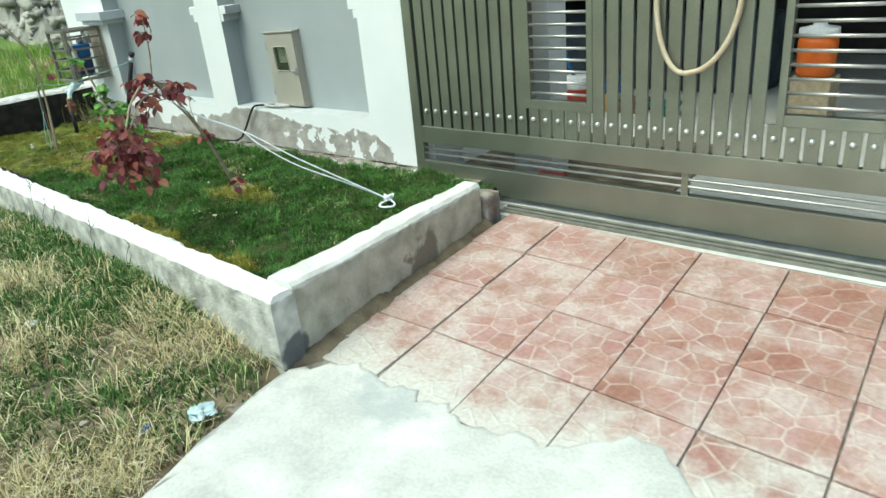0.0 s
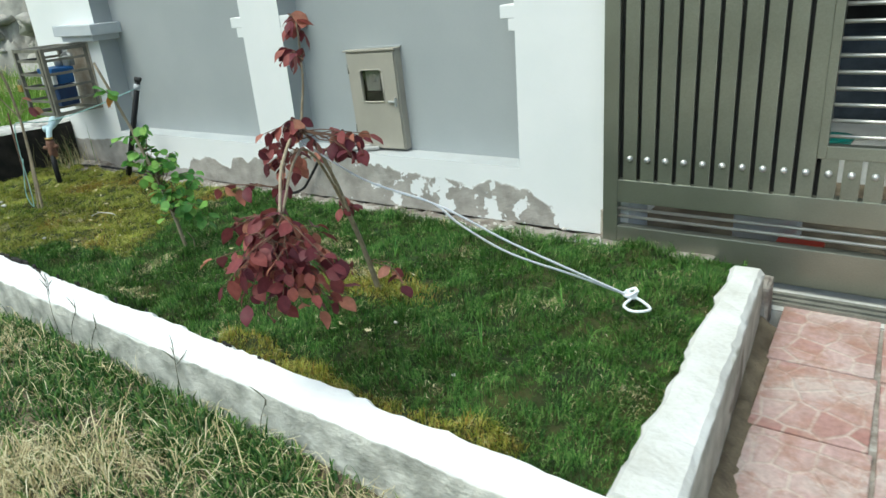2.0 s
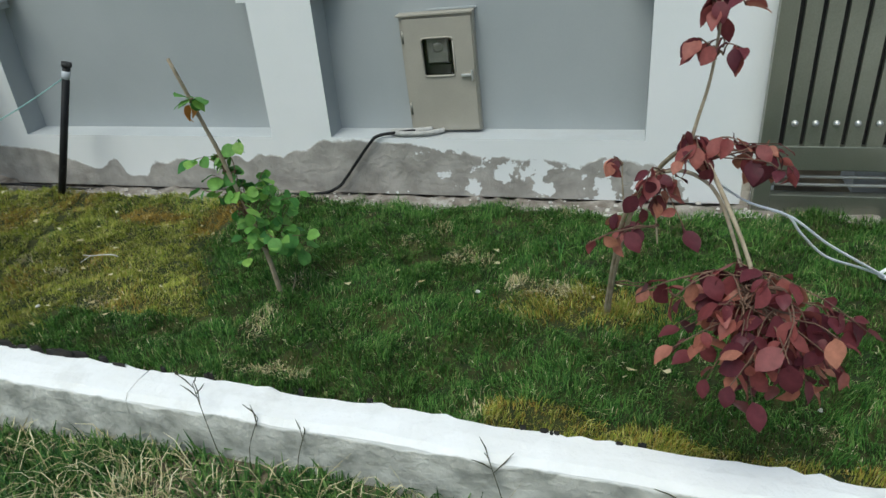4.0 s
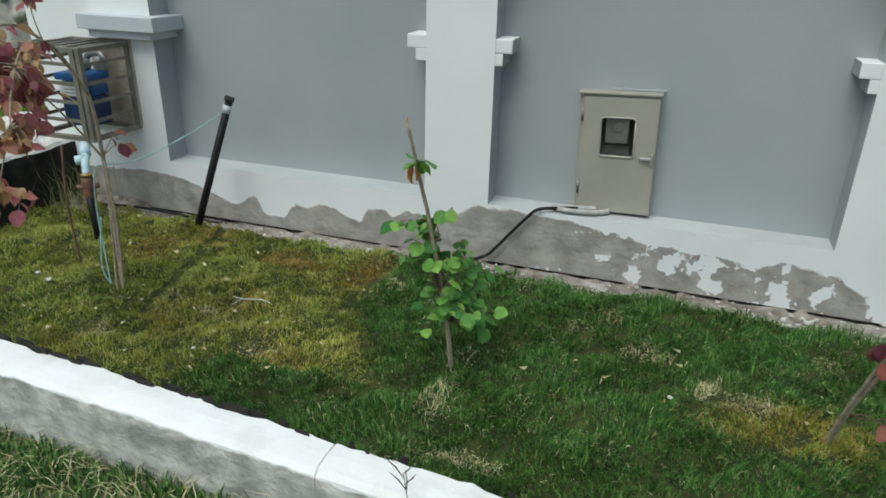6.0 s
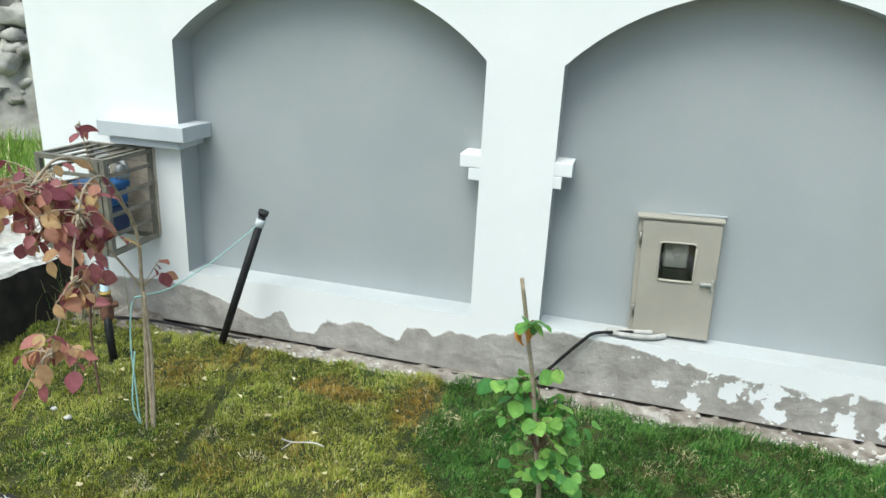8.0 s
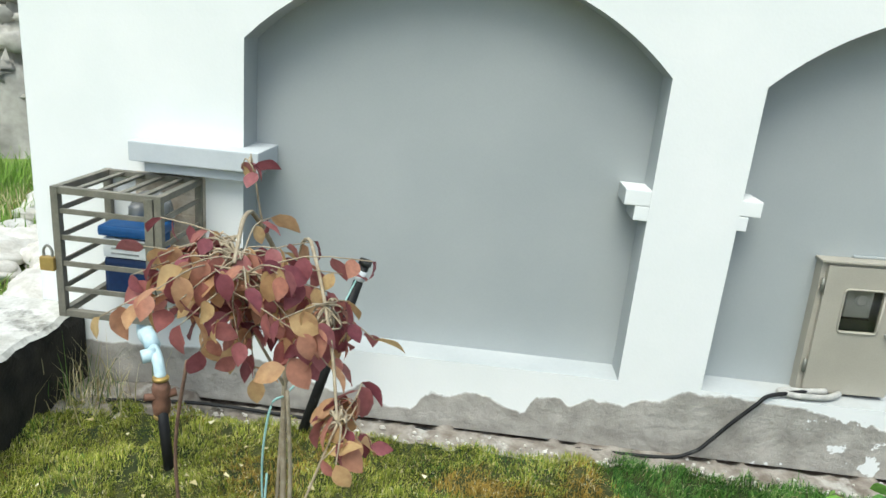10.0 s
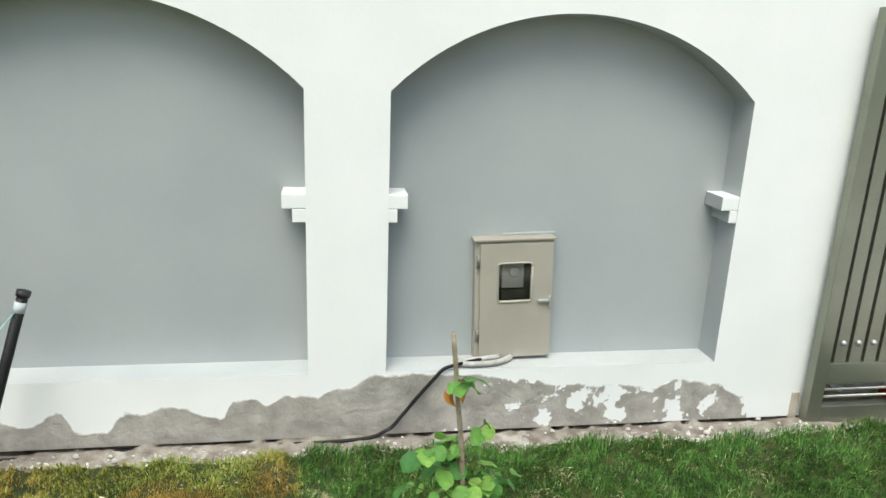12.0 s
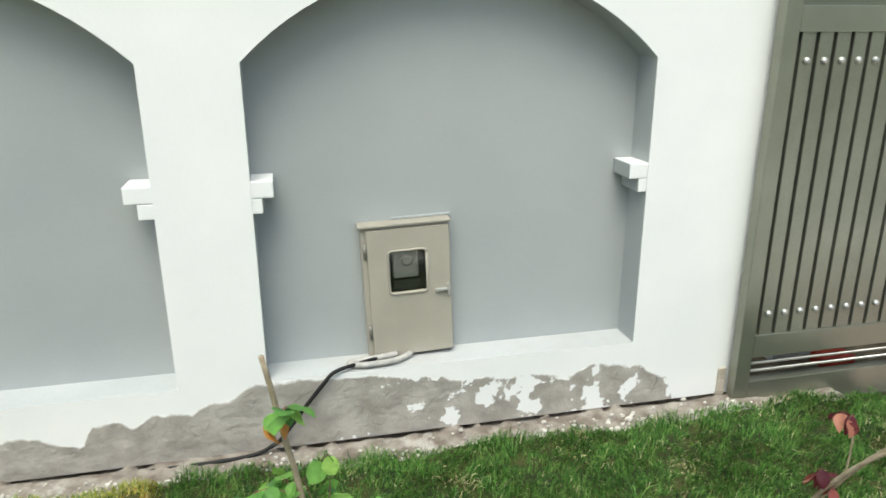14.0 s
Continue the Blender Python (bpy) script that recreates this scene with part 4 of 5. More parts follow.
# ---- saplings ----
def leaf_mesh(name, length, width, fold, droop, m, tip=0.5):
    """A single leaf along +y from its stalk, folded at the midrib."""
    bm = bmesh.new()
    n = 6
    mid, lft, rgt = [], [], []
    for i in range(n + 1):
        t = i / n
        w = width * 0.5 * (math.sin(math.pi * t ** (0.75 + 0.3 * (1 - tip))) ** (0.8 if tip > 0.3 else 0.5) if 0 < t < 1 else 0.02)
        z = -droop * t * t * length
        mid.append(bm.verts.new((0, t * length, z)))
        lft.append(bm.verts.new((-w, t * length, z + fold * w + 0.002 * math.sin(t * 11))))
        rgt.append(bm.verts.new((w, t * length, z + fold * w + 0.002 * math.cos(t * 9))))
    for i in range(n):
        bm.faces.new((lft[i], mid[i], mid[i + 1], lft[i + 1]))
        bm.faces.new((mid[i], rgt[i], rgt[i + 1], mid[i + 1]))
    me = bpy.data.meshes.new(name)
    bm.normal_update()
    bm.to_mesh(me)
    bm.free()
    me.materials.append(m)
    me.polygons.foreach_set("use_smooth", [True] * len(me.polygons))
    return me


def sapling(name, base, stems, clusters, meshes, bark, twigmat, label, rnd, hang=0.6, size=0.8):
    """stems: (points, r0, r1); clusters: (centre, (rx, ry, rz), leaves, stalk point)."""
    t = thing(name, *base, label, "sapling")
    o = Vector(base)
    for pts, r0, r1 in stems:
        p = [q - o for q in smooth_path(pts, 6)]
        p = [q + Vector([0.004 * noise.noise(q * 9 + Vector((k * 7, 0, 0))) for k in range(3)]) for q in p]
        part("stem", tube(bmesh.new(), p, taper(len(p), r0, r1), 8), bark, t, smooth=True)
    for c, rad, count, root in clusters:
        c, root = Vector(c), Vector(root)
        for i in range(max(2, round(count / 4))):
            e = c + Vector([max(-1.25, min(1.25, rnd.gauss(0, 0.62))) * r for r in rad])
            r_ = root.lerp(c, rnd.uniform(0, 0.8)) + Vector([rnd.uniform(-0.3, 0.3) * r for r in rad]) * (1 if i else 0)
            m = (r_ + e) / 2 + Vector((rnd.uniform(-.02, .02), rnd.uniform(-.02, .02), 0.02))
            pp = smooth_path([root - o, (root.lerp(r_, 0.7)) - o + Vector((0, 0, 0.01)), r_ - o, m - o, e - o] if i else [root - o, m - o, e - o], 3)
            part("twig", tube(bmesh.new(), pp, taper(len(pp), 0.003, 0.0012), 5), twigmat, t, smooth=True)
            for k in range(4 if count > 8 else 3):
                f = (0.5, 0.7, 0.87, 1.0)[k]
                q = m.lerp(e, (f - 0.5) / 0.5)
                d = (e - root).normalized()
                yaw = math.degrees(math.atan2(-d.x, d.y)) + (rnd.choice((-1, 1)) * rnd.uniform(40, 110) if k < 3 else rnd.gauss(0, 25))
                lf = new("leaf", rnd.choice(meshes))
                lf.parent = t
                lf.matrix_local = Matrix.Translation(q - o) @ pose(0, 0, 0, rnd.gauss(-48 * hang, 24), rnd.gauss(0, 26), yaw) @ Matrix.Scale(size * rnd.uniform(0.65, 1.15), 4)
    return t


rnd = random.Random(11)
red = [leaf_mesh("leaf", 0.068, 0.050, 0.25, 0.25, M_redleaf), leaf_mesh("leaf", 0.058, 0.040, 0.4, 0.4, M_redleaf), leaf_mesh("leaf", 0.074, 0.052, 0.12, 0.15, M_redleaf)]
red2 = [leaf_mesh("leaf", 0.070, 0.048, 0.25, 0.25, M_redleaf2), leaf_mesh("leaf", 0.060, 0.038, 0.4, 0.4, M_redleaf2), leaf_mesh("leaf", 0.074, 0.052, 0.12, 0.15, M_redleaf2), leaf_mesh("leaf", 0.066, 0.046, 0.3, 0.4, M_redleaf2)]
grn = [leaf_mesh("leaf", 0.052, 0.052, 0.15, 0.2, M_greenleaf, 0.2), leaf_mesh("leaf", 0.044, 0.046, 0.25, 0.3, M_greenleaf, 0.2), leaf_mesh("leaf", 0.058, 0.054, 0.1, 0.3, M_greenleaf, 0.2)]
dry = [leaf_mesh("leaf", 0.05, 0.028, 0.6, 0.6, M_dryleaf)]

A = (-3.36, 1.45, 1.13)
sapling("red_sapling", (-3.54, 1.98, 0.27), [
    ([(-3.54, 1.98, 0.24), (-3.52, 1.86, 0.55), (-3.46, 1.68, 0.9), A, (-3.28, 1.27, 1.06), (-3.20, 1.14, 0.88)], 0.0085, 0.0045),
    ([(-3.55, 1.97, 0.24), (-3.535, 1.88, 0.50), (-3.50, 1.74, 0.80), (-3.42, 1.55, 1.02), (-3.31, 1.36, 1.07), (-3.24, 1.2, 0.93)], 0.0075, 0.004),
    ([A, (-3.335, 1.46, 1.25), (-3.32, 1.46, 1.37), (-3.32, 1.46, 1.49)], 0.005, 0.0025),
    ([(-3.50, 1.74, 0.8), (-3.51, 1.73, 0.9), (-3.515, 1.735, 0.98)], 0.003, 0.002),
    ([(-3.42, 1.55, 1.02), (-3.43, 1.45, 1.0), (-3.42, 1.38, 0.9)], 0.004, 0.002),
], [
    ((-3.185, 1.13, 0.815), (0.165, 0.14, 0.115), 330, (-3.21, 1.15, 0.92)),
    ((-3.33, 1.40, 1.15), (0.10, 0.08, 0.05), 34, A),
    ((-3.19, 1.48, 1.10), (0.11, 0.05, 0.05), 30, A),
    ((-3.43, 1.40, 1.03), (0.06, 0.06, 0.09), 30, (-3.42, 1.5, 1.04)),
    ((-3.32, 1.46, 1.37), (0.06, 0.05, 0.03), 16, (-3.32, 1.46, 1.35)),
    ((-3.32, 1.46, 1.47), (0.06, 0.05, 0.04), 18, (-3.32, 1.46, 1.48)),
    ((-3.51, 1.79, 0.72), (0.06, 0.05, 0.06), 11, (-3.51, 1.80, 0.7)),
    ((-3.515, 1.735, 0.97), (0.05, 0.04, 0.02), 6, (-3.515, 1.735, 0.97)),
    ((-3.38, 1.86, 0.47), (0.13, 0.08, 0.05), 9, (-3.53, 1.91, 0.45)),
    ((-3.54, 1.25, 0.97), (0.04, 0.04, 0.03), 4, (-3.42, 1.38, 0.95)),
    ((-3.45, 1.20, 0.86), (0.07, 0.05, 0.05), 8, (-3.3, 1.2, 0.93)),
], red, M_bark, M_darkbark, "slender red-leaved sapling arching over the lawn", rnd, 0.9, 0.82)

B = (-6.60, 1.93, 1.42)
sapling("fading_sapling", (-6.57, 2.07, 0.27), [
    ([(-6.57, 2.07, 0.24), (-6.585, 2.10, 0.6), (-6.59, 2.11, 0.89), (-6.565, 2.07, 1.18), B, (-6.58, 1.75, 1.5), (-6.55, 1.6, 1.44)], 0.0105, 0.004),
    ([(-6.56, 2.06, 0.24), (-6.56, 2.09, 0.55), (-6.58, 2.105, 0.88)], 0.007, 0.006),
    ([(-6.585, 2.05, 0.24), (-6.60, 2.09, 0.5), (-6.595, 2.12, 0.86)], 0.006, 0.005),
    ([(-6.565, 2.07, 1.18), (-6.48, 1.86, 1.42), (-6.40, 1.66, 1.44), (-6.33, 1.52, 1.32), (-6.30, 1.46, 1.2)], 0.005, 0.003),
    ([B, (-6.61, 1.92, 1.5), (-6.63, 1.92, 1.6)], 0.003, 0.002),
    ([(-6.59, 2.11, 0.89), (-6.64, 2.0, 1.1), (-6.62, 1.8, 1.3)], 0.005, 0.003),
    ([(-6.30, 1.46, 1.2), (-6.34, 1.43, 1.08), (-6.37, 1.41, 0.98)], 0.003, 0.002),
], [
    ((-6.53, 1.62, 1.41), (0.20, 0.16, 0.10), 200, (-6.56, 1.64, 1.44)),
    ((-6.50, 1.66, 1.28), (0.17, 0.12, 0.10), 110, (-6.62, 1.8, 1.3)),
    ((-6.35, 1.58, 1.32), (0.10, 0.10, 0.08), 66, (-6.36, 1.58, 1.38)),
    ((-6.27, 1.47, 1.20), (0.08, 0.08, 0.06), 44, (-6.3, 1.46, 1.2)),
    ((-6.37, 1.41, 0.95), (0.11, 0.10, 0.10), 48, (-6.37, 1.41, 0.98)),
    ((-6.63, 1.92, 1.57), (0.04, 0.04, 0.03), 6, (-6.63, 1.92, 1.59)),
    ((-6.50, 2.16, 0.98), (0.06, 0.05, 0.05), 5, (-6.59, 2.11, 0.9)),
    ((-6.68, 1.70, 1.36), (0.08, 0.08, 0.07), 26, (-6.6, 1.75, 1.45)),
], red2, M_bark, M_bark, "sapling with fading red and orange leaves tied to twine", rnd, 1.0, 0.88)

gs = sapling("green_sapling", (-4.87, 1.96, 0.27), [
    ([(-4.87, 1.96, 0.24), (-4.895, 1.925, 0.55), (-4.935, 1.86, 0.9), (-4.99, 1.77, 1.30)], 0.011, 0.006),
    ([(-4.85, 1.97, 0.24), (-4.80, 1.96, 0.34), (-4.76, 1.90, 0.42)], 0.004, 0.002),
], [
    ((-4.86, 1.95, 0.58), (0.15, 0.12, 0.12), 110, (-4.885, 1.94, 0.5)),
    ((-4.91, 1.91, 0.77), (0.14, 0.11, 0.09), 84, (-4.905, 1.905, 0.64)),
    ((-4.93, 1.87, 0.92), (0.11, 0.08, 0.05), 20, (-4.93, 1.87, 0.84)),
    ((-4.975, 1.79, 1.15), (0.045, 0.03, 0.015), 4, (-4.966, 1.80, 1.14)),
], grn, M_bark, M_darkbark, "young sapling with round bright green leaves", rnd, 0.5, 1.0)
for i in range(3):
    lf = new("leaf", dry[0])
    lf.parent = gs
    lf["label"] = "curled dry orange leaf"
    lf.matrix_local = pose(-0.085 - 0.02 * i, -0.17 + 0.01 * i, 0.88 - 0.015 * i, -75, 20 * i, 60 * i)
stick = thing("thin_stake", -6.95, 2.2, 0.27, "thin dark dead sapling in the lawn", "sapling")
part("stem", tube(bmesh.new(), smooth_path([(0, 0, -0.03), (-0.02, 0.01, 0.3), (0.03, 0, 0.62)], 5), 0.006, 7), M_darkbark, stick, smooth=True)

# ---- cord from the lawn to the red sapling ----
def cord():
    c = thing("white_cord", -2.52, 2.31, 0.29, "white doubled cord tying the red sapling to the lawn", "cord")
    inv = c.matrix_world.inverted()
    M = Vector((-3.05, 1.72, 0.83))
    for off, sag in ((0.0, 0.0), (0.012, -0.045)):
        pts = smooth_path([(-2.52, 2.31, 0.30), (-2.68, 2.13 + off, 0.455 + sag * 0.5), (-2.86, 1.93, 0.63 + sag), (-2.98, 1.80 - off, 0.76 + sag * 0.6), M, (-3.2, 1.55, 0.95), (-3.36, 1.44, 1.10)], 6)
        bm = tube(bmesh.new(), pts, taper(len(pts), 0.0052, 0.003), 7)
        bm.transform(inv)
        part("strand", bm, M_rope, c, smooth=True)
    knot = bmesh.new()
    tube(knot, smooth_path([(0, 0, 0.02), (0.03, -0.02, 0.05), (0.0, -0.04, 0.03), (-0.03, 0, 0.02), (0.01, 0.02, 0.04), (0.02, -0.03, 0.02), (-0.01, -0.03, 0.05), (0, 0, 0.02)], 5), 0.007, 7)
    part("knot", knot, M_rope, c, smooth=True)
    lp = tube(bmesh.new(), smooth_path([(0, -0.02, 0.03), (0.06, -0.03, 0.01), (0.10, -0.08, 0.01), (0.05, -0.12, 0.01), (0.0, -0.09, 0.01), (0.01, -0.04, 0.02)], 5), 0.006, 7)
    part("loop", lp, M_rope, c, smooth=True)


cord()


# ---- grass ----
def blades(name, n, place, mats, label, category, seed):
    """Many curved blades in one mesh. place(rng, n) gives x, y, z, height, width, lean, material index."""
    rng = np.random.default_rng(seed)
    x, y, z, h, w, lean, mi, *aim = place(rng, n)
    n = len(x)
    a = rng.uniform(0, math.tau, n)
    b = np.where(rng.random(n) < 0.6, 4.0 * vnoise(x, y, 5, 8) + rng.normal(0, 0.6, n), a + 1.57)
    b = aim[0] if aim else b
    a = b + rng.normal(1.57, 0.5, n)
    dx, dy = np.cos(a) * w / 2, np.sin(a) * w / 2
    lx, ly = np.cos(b), np.sin(b)
    s1, s2 = np.sin(lean * 0.5), np.sin(np.minimum(lean * 1.25, 1.75))
    c1, c2 = np.cos(lean * 0.5), np.cos(np.minimum(lean * 1.25, 1.75))
    mx, my, mz = x + lx * s1 * h * 0.5, y + ly * s1 * h * 0.5, z + c1 * h * 0.5
    tx, ty, tz = mx + lx * s2 * h * 0.5, my + ly * s2 * h * 0.5, mz + c2 * h * 0.5
    v = np.empty((n, 5, 3))
    v[:, 0] = np.stack((x - dx, y - dy, z - 0.008), 1)
    v[:, 1] = np.stack((x + dx, y + dy, z - 0.008), 1)
    v[:, 2] = np.stack((mx - dx * 0.75, my - dy * 0.75, mz), 1)
    v[:, 3] = np.stack((mx + dx * 0.75, my + dy * 0.75, mz), 1)
    v[:, 4] = np.stack((tx, ty, np.maximum(tz, z + 0.003)), 1)
    f = (np.arange(n)[:, None, None] * 5 + np.array([[0, 1, 3], [0, 3, 2], [2, 3, 4]])[None]).reshape(-1)
    me = bpy.data.meshes.new(name)
    me.vertices.add(n * 5)
    me.vertices.foreach_set("co", v.reshape(-1))
    me.loops.add(n * 9)
    me.loops.foreach_set("vertex_index", f.astype(np.int32))
    me.polygons.add(n * 3)
    me.polygons.foreach_set("loop_start", np.arange(0, n * 9, 3, dtype=np.int32))
    for m in mats:
        me.materials.append(m)
    me.polygons.foreach_set("material_index", np.repeat(mi, 3).astype(np.int32))
    me.update(calc_edges=True)
    me.validate()
    return tagged(new(name, me), label, category, "", "stuff")


def vnoise(x, y, s, o):
    """Cheap smooth variation over the plan."""
    return (np.sin(x * s + o) * np.cos(y * s * 1.3 - o * 2) + np.sin(x * s * 2.1 - y * s * 1.7 + o * 3) * 0.6 + np.sin((x + y) * s * 3.7 + o) * 0.35) / 1.95


def lawn_place(rng, n):
    x = rng.uniform(-7.88, -2.19, n)
    lo = 1.147 + (-2.2 - x) * 0.066 + 0.015
    y = lo + rng.uniform(0, 1, n) * (2.905 + 0.035 * vnoise(x, x, 7, 1) + 0.02 * vnoise(x, x, 23, 2) - lo)
    z = np.array([lawn_z(float(p), float(q)) for p, q in zip(x, y)])
    edge = -5.47 + np.where(y < 1.75, -0.36, 0) + np.where((y > 1.75) & (y < 2.3), (2.3 - y) * 0.7, 0) + 0.04 * vnoise(x, y, 11, 2) + rng.normal(0, 0.03, n)
    left = x < edge
    mi = np.where(left, 1, 0)
    v = vnoise(x, y, 3.1, 0.7) + rng.normal(0, 0.25, n)
    mi = np.where(left & (v < -0.55) & (rng.random(n) < 0.5), 0, mi)
    mi = np.where(left & (v > 0.62), 3, mi)
    mi = np.where(~left & (vnoise(x, y, 6.3, 4) + rng.normal(0, 0.3, n) > 1.0), 2, mi)
    # patches of their own
    d1 = np.hypot((x + 3.62) / 0.32, (y - 2.02) / 0.16) + rng.normal(0, 0.2, n)
    mi = np.where(d1 < 0.9, np.where(rng.random(n) < 0.3, 3, 1), mi)
    d2 = np.hypot((x + 5.55) / 0.10, (y - 2.62) / 0.22) + rng.normal(0, 0.2, n)
    d2 = np.minimum(d2, np.hypot((x + 5.95) / 0.22, (y - 2.62) / 0.10) + rng.normal(0, 0.2, n))
    mi = np.where(d2 < 0.95, 3, mi)
    strip = (y - lo < 0.13 + 0.06 * vnoise(x, y, 5, 1)) & (x > -3.9) & (x < -2.5)
    mi = np.where(strip, np.where(rng.random(n) < 0.25, 3, 1), mi)
    mi = np.where(rng.random(n) < np.where(left, 0.05, 0.02), 2, mi)
    # bleached spots in the dark turf, and dry scraps on the yellow turf
    bald = np.full(n, 9.0)
    for px_, py_, rx_, ry_ in ((-4.87, 1.74, 0.05, 0.11), (-4.15, 2.34, 0.10, 0.04), (-3.92, 2.18, 0.05, 0.06), (-3.76, 2.13, 0.12, 0.05), (-4.67, 1.47, 0.10, 0.05), (-6.31, 2.09, 0.07, 0.04), (-6.36, 1.70, 0.06, 0.05), (-5.70, 1.82, 0.08, 0.05), (-6.05, 2.02, 0.05, 0.03)):
        bald = np.minimum(bald, np.hypot((x - px_) / rx_, (y - py_) / ry_) + rng.normal(0, 0.35, n))
    mi = np.where((bald < 0.9) & (rng.random(n) < 0.75), 2, mi)
    clump = 0.95 + 0.6 * vnoise(x, y, 9, 3) + 0.6 * vnoise(x, y, 27, 5) + 0.3 * vnoise(x, y, 61, 2)
    h = rng.uniform(0.020, 0.046, n) * np.where(left, 0.75, 1.05) * np.maximum(np.where(left, 0.5 + 0.5 * clump, clump), 0.25)
    seam = (x < -5.5) & (np.abs((x + 6.42) + 0.25 * (y - 2.3)) < 0.03) & (y > 1.9)
    seam |= (x < -6.7) & (np.abs((x + 7.22) + 0.3 * (y - 2.3)) < 0.025) & (y > 1.7)
    seam |= (np.abs((x + 5.5) - 0.1 * (y - 2.4)) < 0.02) & (y > 2.05)
    h = np.where(seam, h * 0.35, h)
    w = rng.uniform(0.0018, 0.0036, n)
    lean = np.abs(rng.normal(0.95, 0.38, n)) + 0.35 * vnoise(x, y, 17, 6)
    lean = np.where(mi == 2, 1.35, np.abs(lean))
    return x, y, z, h, w, lean, mi


blades("lawn_grass", 235000, lawn_place, [M_turf, M_turf2, M_straw, M_brownturf], "short lawn grass, dark green and yellowish in strips", "grass", 3)


def wild_place(rng, n):
    tufts = 3300
    cx = rng.uniform(-8.3, -1.85, tufts)
    cy = 1.0 + (-2.0 - cx) * 0.056 - 0.015 - rng.uniform(0, 1, tufts) ** 1.2 * 2.3
    v = vnoise(cx, cy, 2.6, 2.2) + 0.6 * vnoise(cx, cy, 6, 1.1) + 0.35 * (1.0 - cy) + np.where(cx > -2.9, 0.45, 0) - np.where(cx < -4.7, 0.5, 0) + rng.normal(0, 0.25, tufts)
    straw = v > 0.52
    tall = rng.uniform(0.5, 1.25, tufts)
    k = rng.integers(0, tufts, n)
    x = cx[k] + rng.normal(0, 0.045, n)
    y = cy[k] + rng.normal(0, 0.045, n)
    hi = 1.0 + (-2.0 - x) * 0.056 - 0.008
    keep = (y < hi) & ((x < -2.02 - (1.0 - y) * -0.27 - 0.06 + rng.normal(0, 0.05, n)) | (x < -2.3))
    bare = np.exp(-((x + 2.3) / 0.35) ** 2) > rng.random(n) * 0.95
    keep &= ~bare | (rng.random(n) < 0.55)
    x, y, k = x[keep], y[keep], k[keep]
    n = len(x)
    z = np.array([wild_z(float(p), float(q)) for p, q in zip(x, y)])
    dry = straw[k] ^ (rng.random(n) < 0.09)
    h = np.where(dry, rng.uniform(0.06, 0.22, n), rng.uniform(0.03, 0.10, n)) * tall[k]
    lean = np.where(dry, np.abs(rng.normal(1.5, 0.25, n)), np.abs(rng.normal(1.0, 0.45, n)))
    aim = np.arctan2(y - cy[k], x - cx[k]) + rng.normal(0, 1.1, n)
    return x, y, z, h, np.where(dry, rng.uniform(0.0022, 0.0055, n), rng.uniform(0.0035, 0.011, n)), lean, np.where(dry, 1, 0), aim


blades("rough_grass", 125000, wild_place, [M_weed, M_straw], "rough green and dry straw grass outside the kerb", "grass", 5)


def field_place(rng, n):
    x = -8.3 - rng.uniform(0, 1, n) ** 1.3 * 9
    y = rng.uniform(0.5, 7.2, n)
    keep = (x < -9.5 + 0.3 * vnoise(x, y, 2, 1)) | (y < 1.9) | (rng.random(n) < 0.30)
    x, y = x[keep], y[keep]
    n = len(x)
    z = np.array([wild_z(float(p), float(q)) for p, q in zip(x, y)])
    v = vnoise(x, y, 1.4, 0.3) + rng.normal(0, 0.3, n)
    mi = np.where(v > 0.45, 1, 0)
    return x, y, z, rng.uniform(0.08, 0.34, n) * np.where(x > -9.6, 0.55, 1), rng.uniform(0.006, 0.014, n), np.abs(rng.normal(0.6, 0.35, n)), mi


blades("field_weeds", 32000, field_place, [M_limeweed, M_straw], "bright green weeds beyond the low kerb", "weeds", 8)

def dry_place(rng, n):
    x = -7.72 + rng.normal(0, 0.12, n)
    y = 2.92 + rng.normal(0, 0.09, n)
    keep = (x > -7.87) & (y < 3.07)
    x, y = x[keep], y[keep]
    n = len(x)
    return x, y, np.full(n, 0.25), rng.uniform(0.1, 0.38, n), rng.uniform(0.002, 0.005, n), np.abs(rng.normal(0.6, 0.4, n)), (rng.random(n) < 0.25).astype(int)


blades("dry_weeds", 230, dry_place, [M_straw, M_weed], "dry weeds in the corner under the cage", "weeds", 12)

# ---- beyond the kerb ----
def heap_h(x, y):
    dx, dy = x + 14.5, y - 9.4
    u, v = (dx * 0.97 + dy * 0.24) / 7.6, (dy * 0.97 - dx * 0.24) / 2.6
    r = math.sqrt(u * u + v * v)
    k = max(0.0, 1 - r)
    lumps = 0.4 * fbm(x, y, 0.9, 2) - 0.8 * abs(fbm(x, y, 1.1, 7)) + 0.7 * abs(fbm(x, y, 2.3, 3)) - 0.35 * abs(fbm(x, y, 4.5, 5)) + 0.12 * fbm(x, y, 9, 1)
    return wild_z(x, y) - 0.08 + 4.6 * k ** 0.8 + lumps * min(1, k * 6)


sheet("sand_heap", span(-22.4, -6.8, 0.065), span(5.2, 12.4, 0.065), heap_h, [M_sand], kind="stuff", label="big grey heap of sand and rubble", category="sand heap")


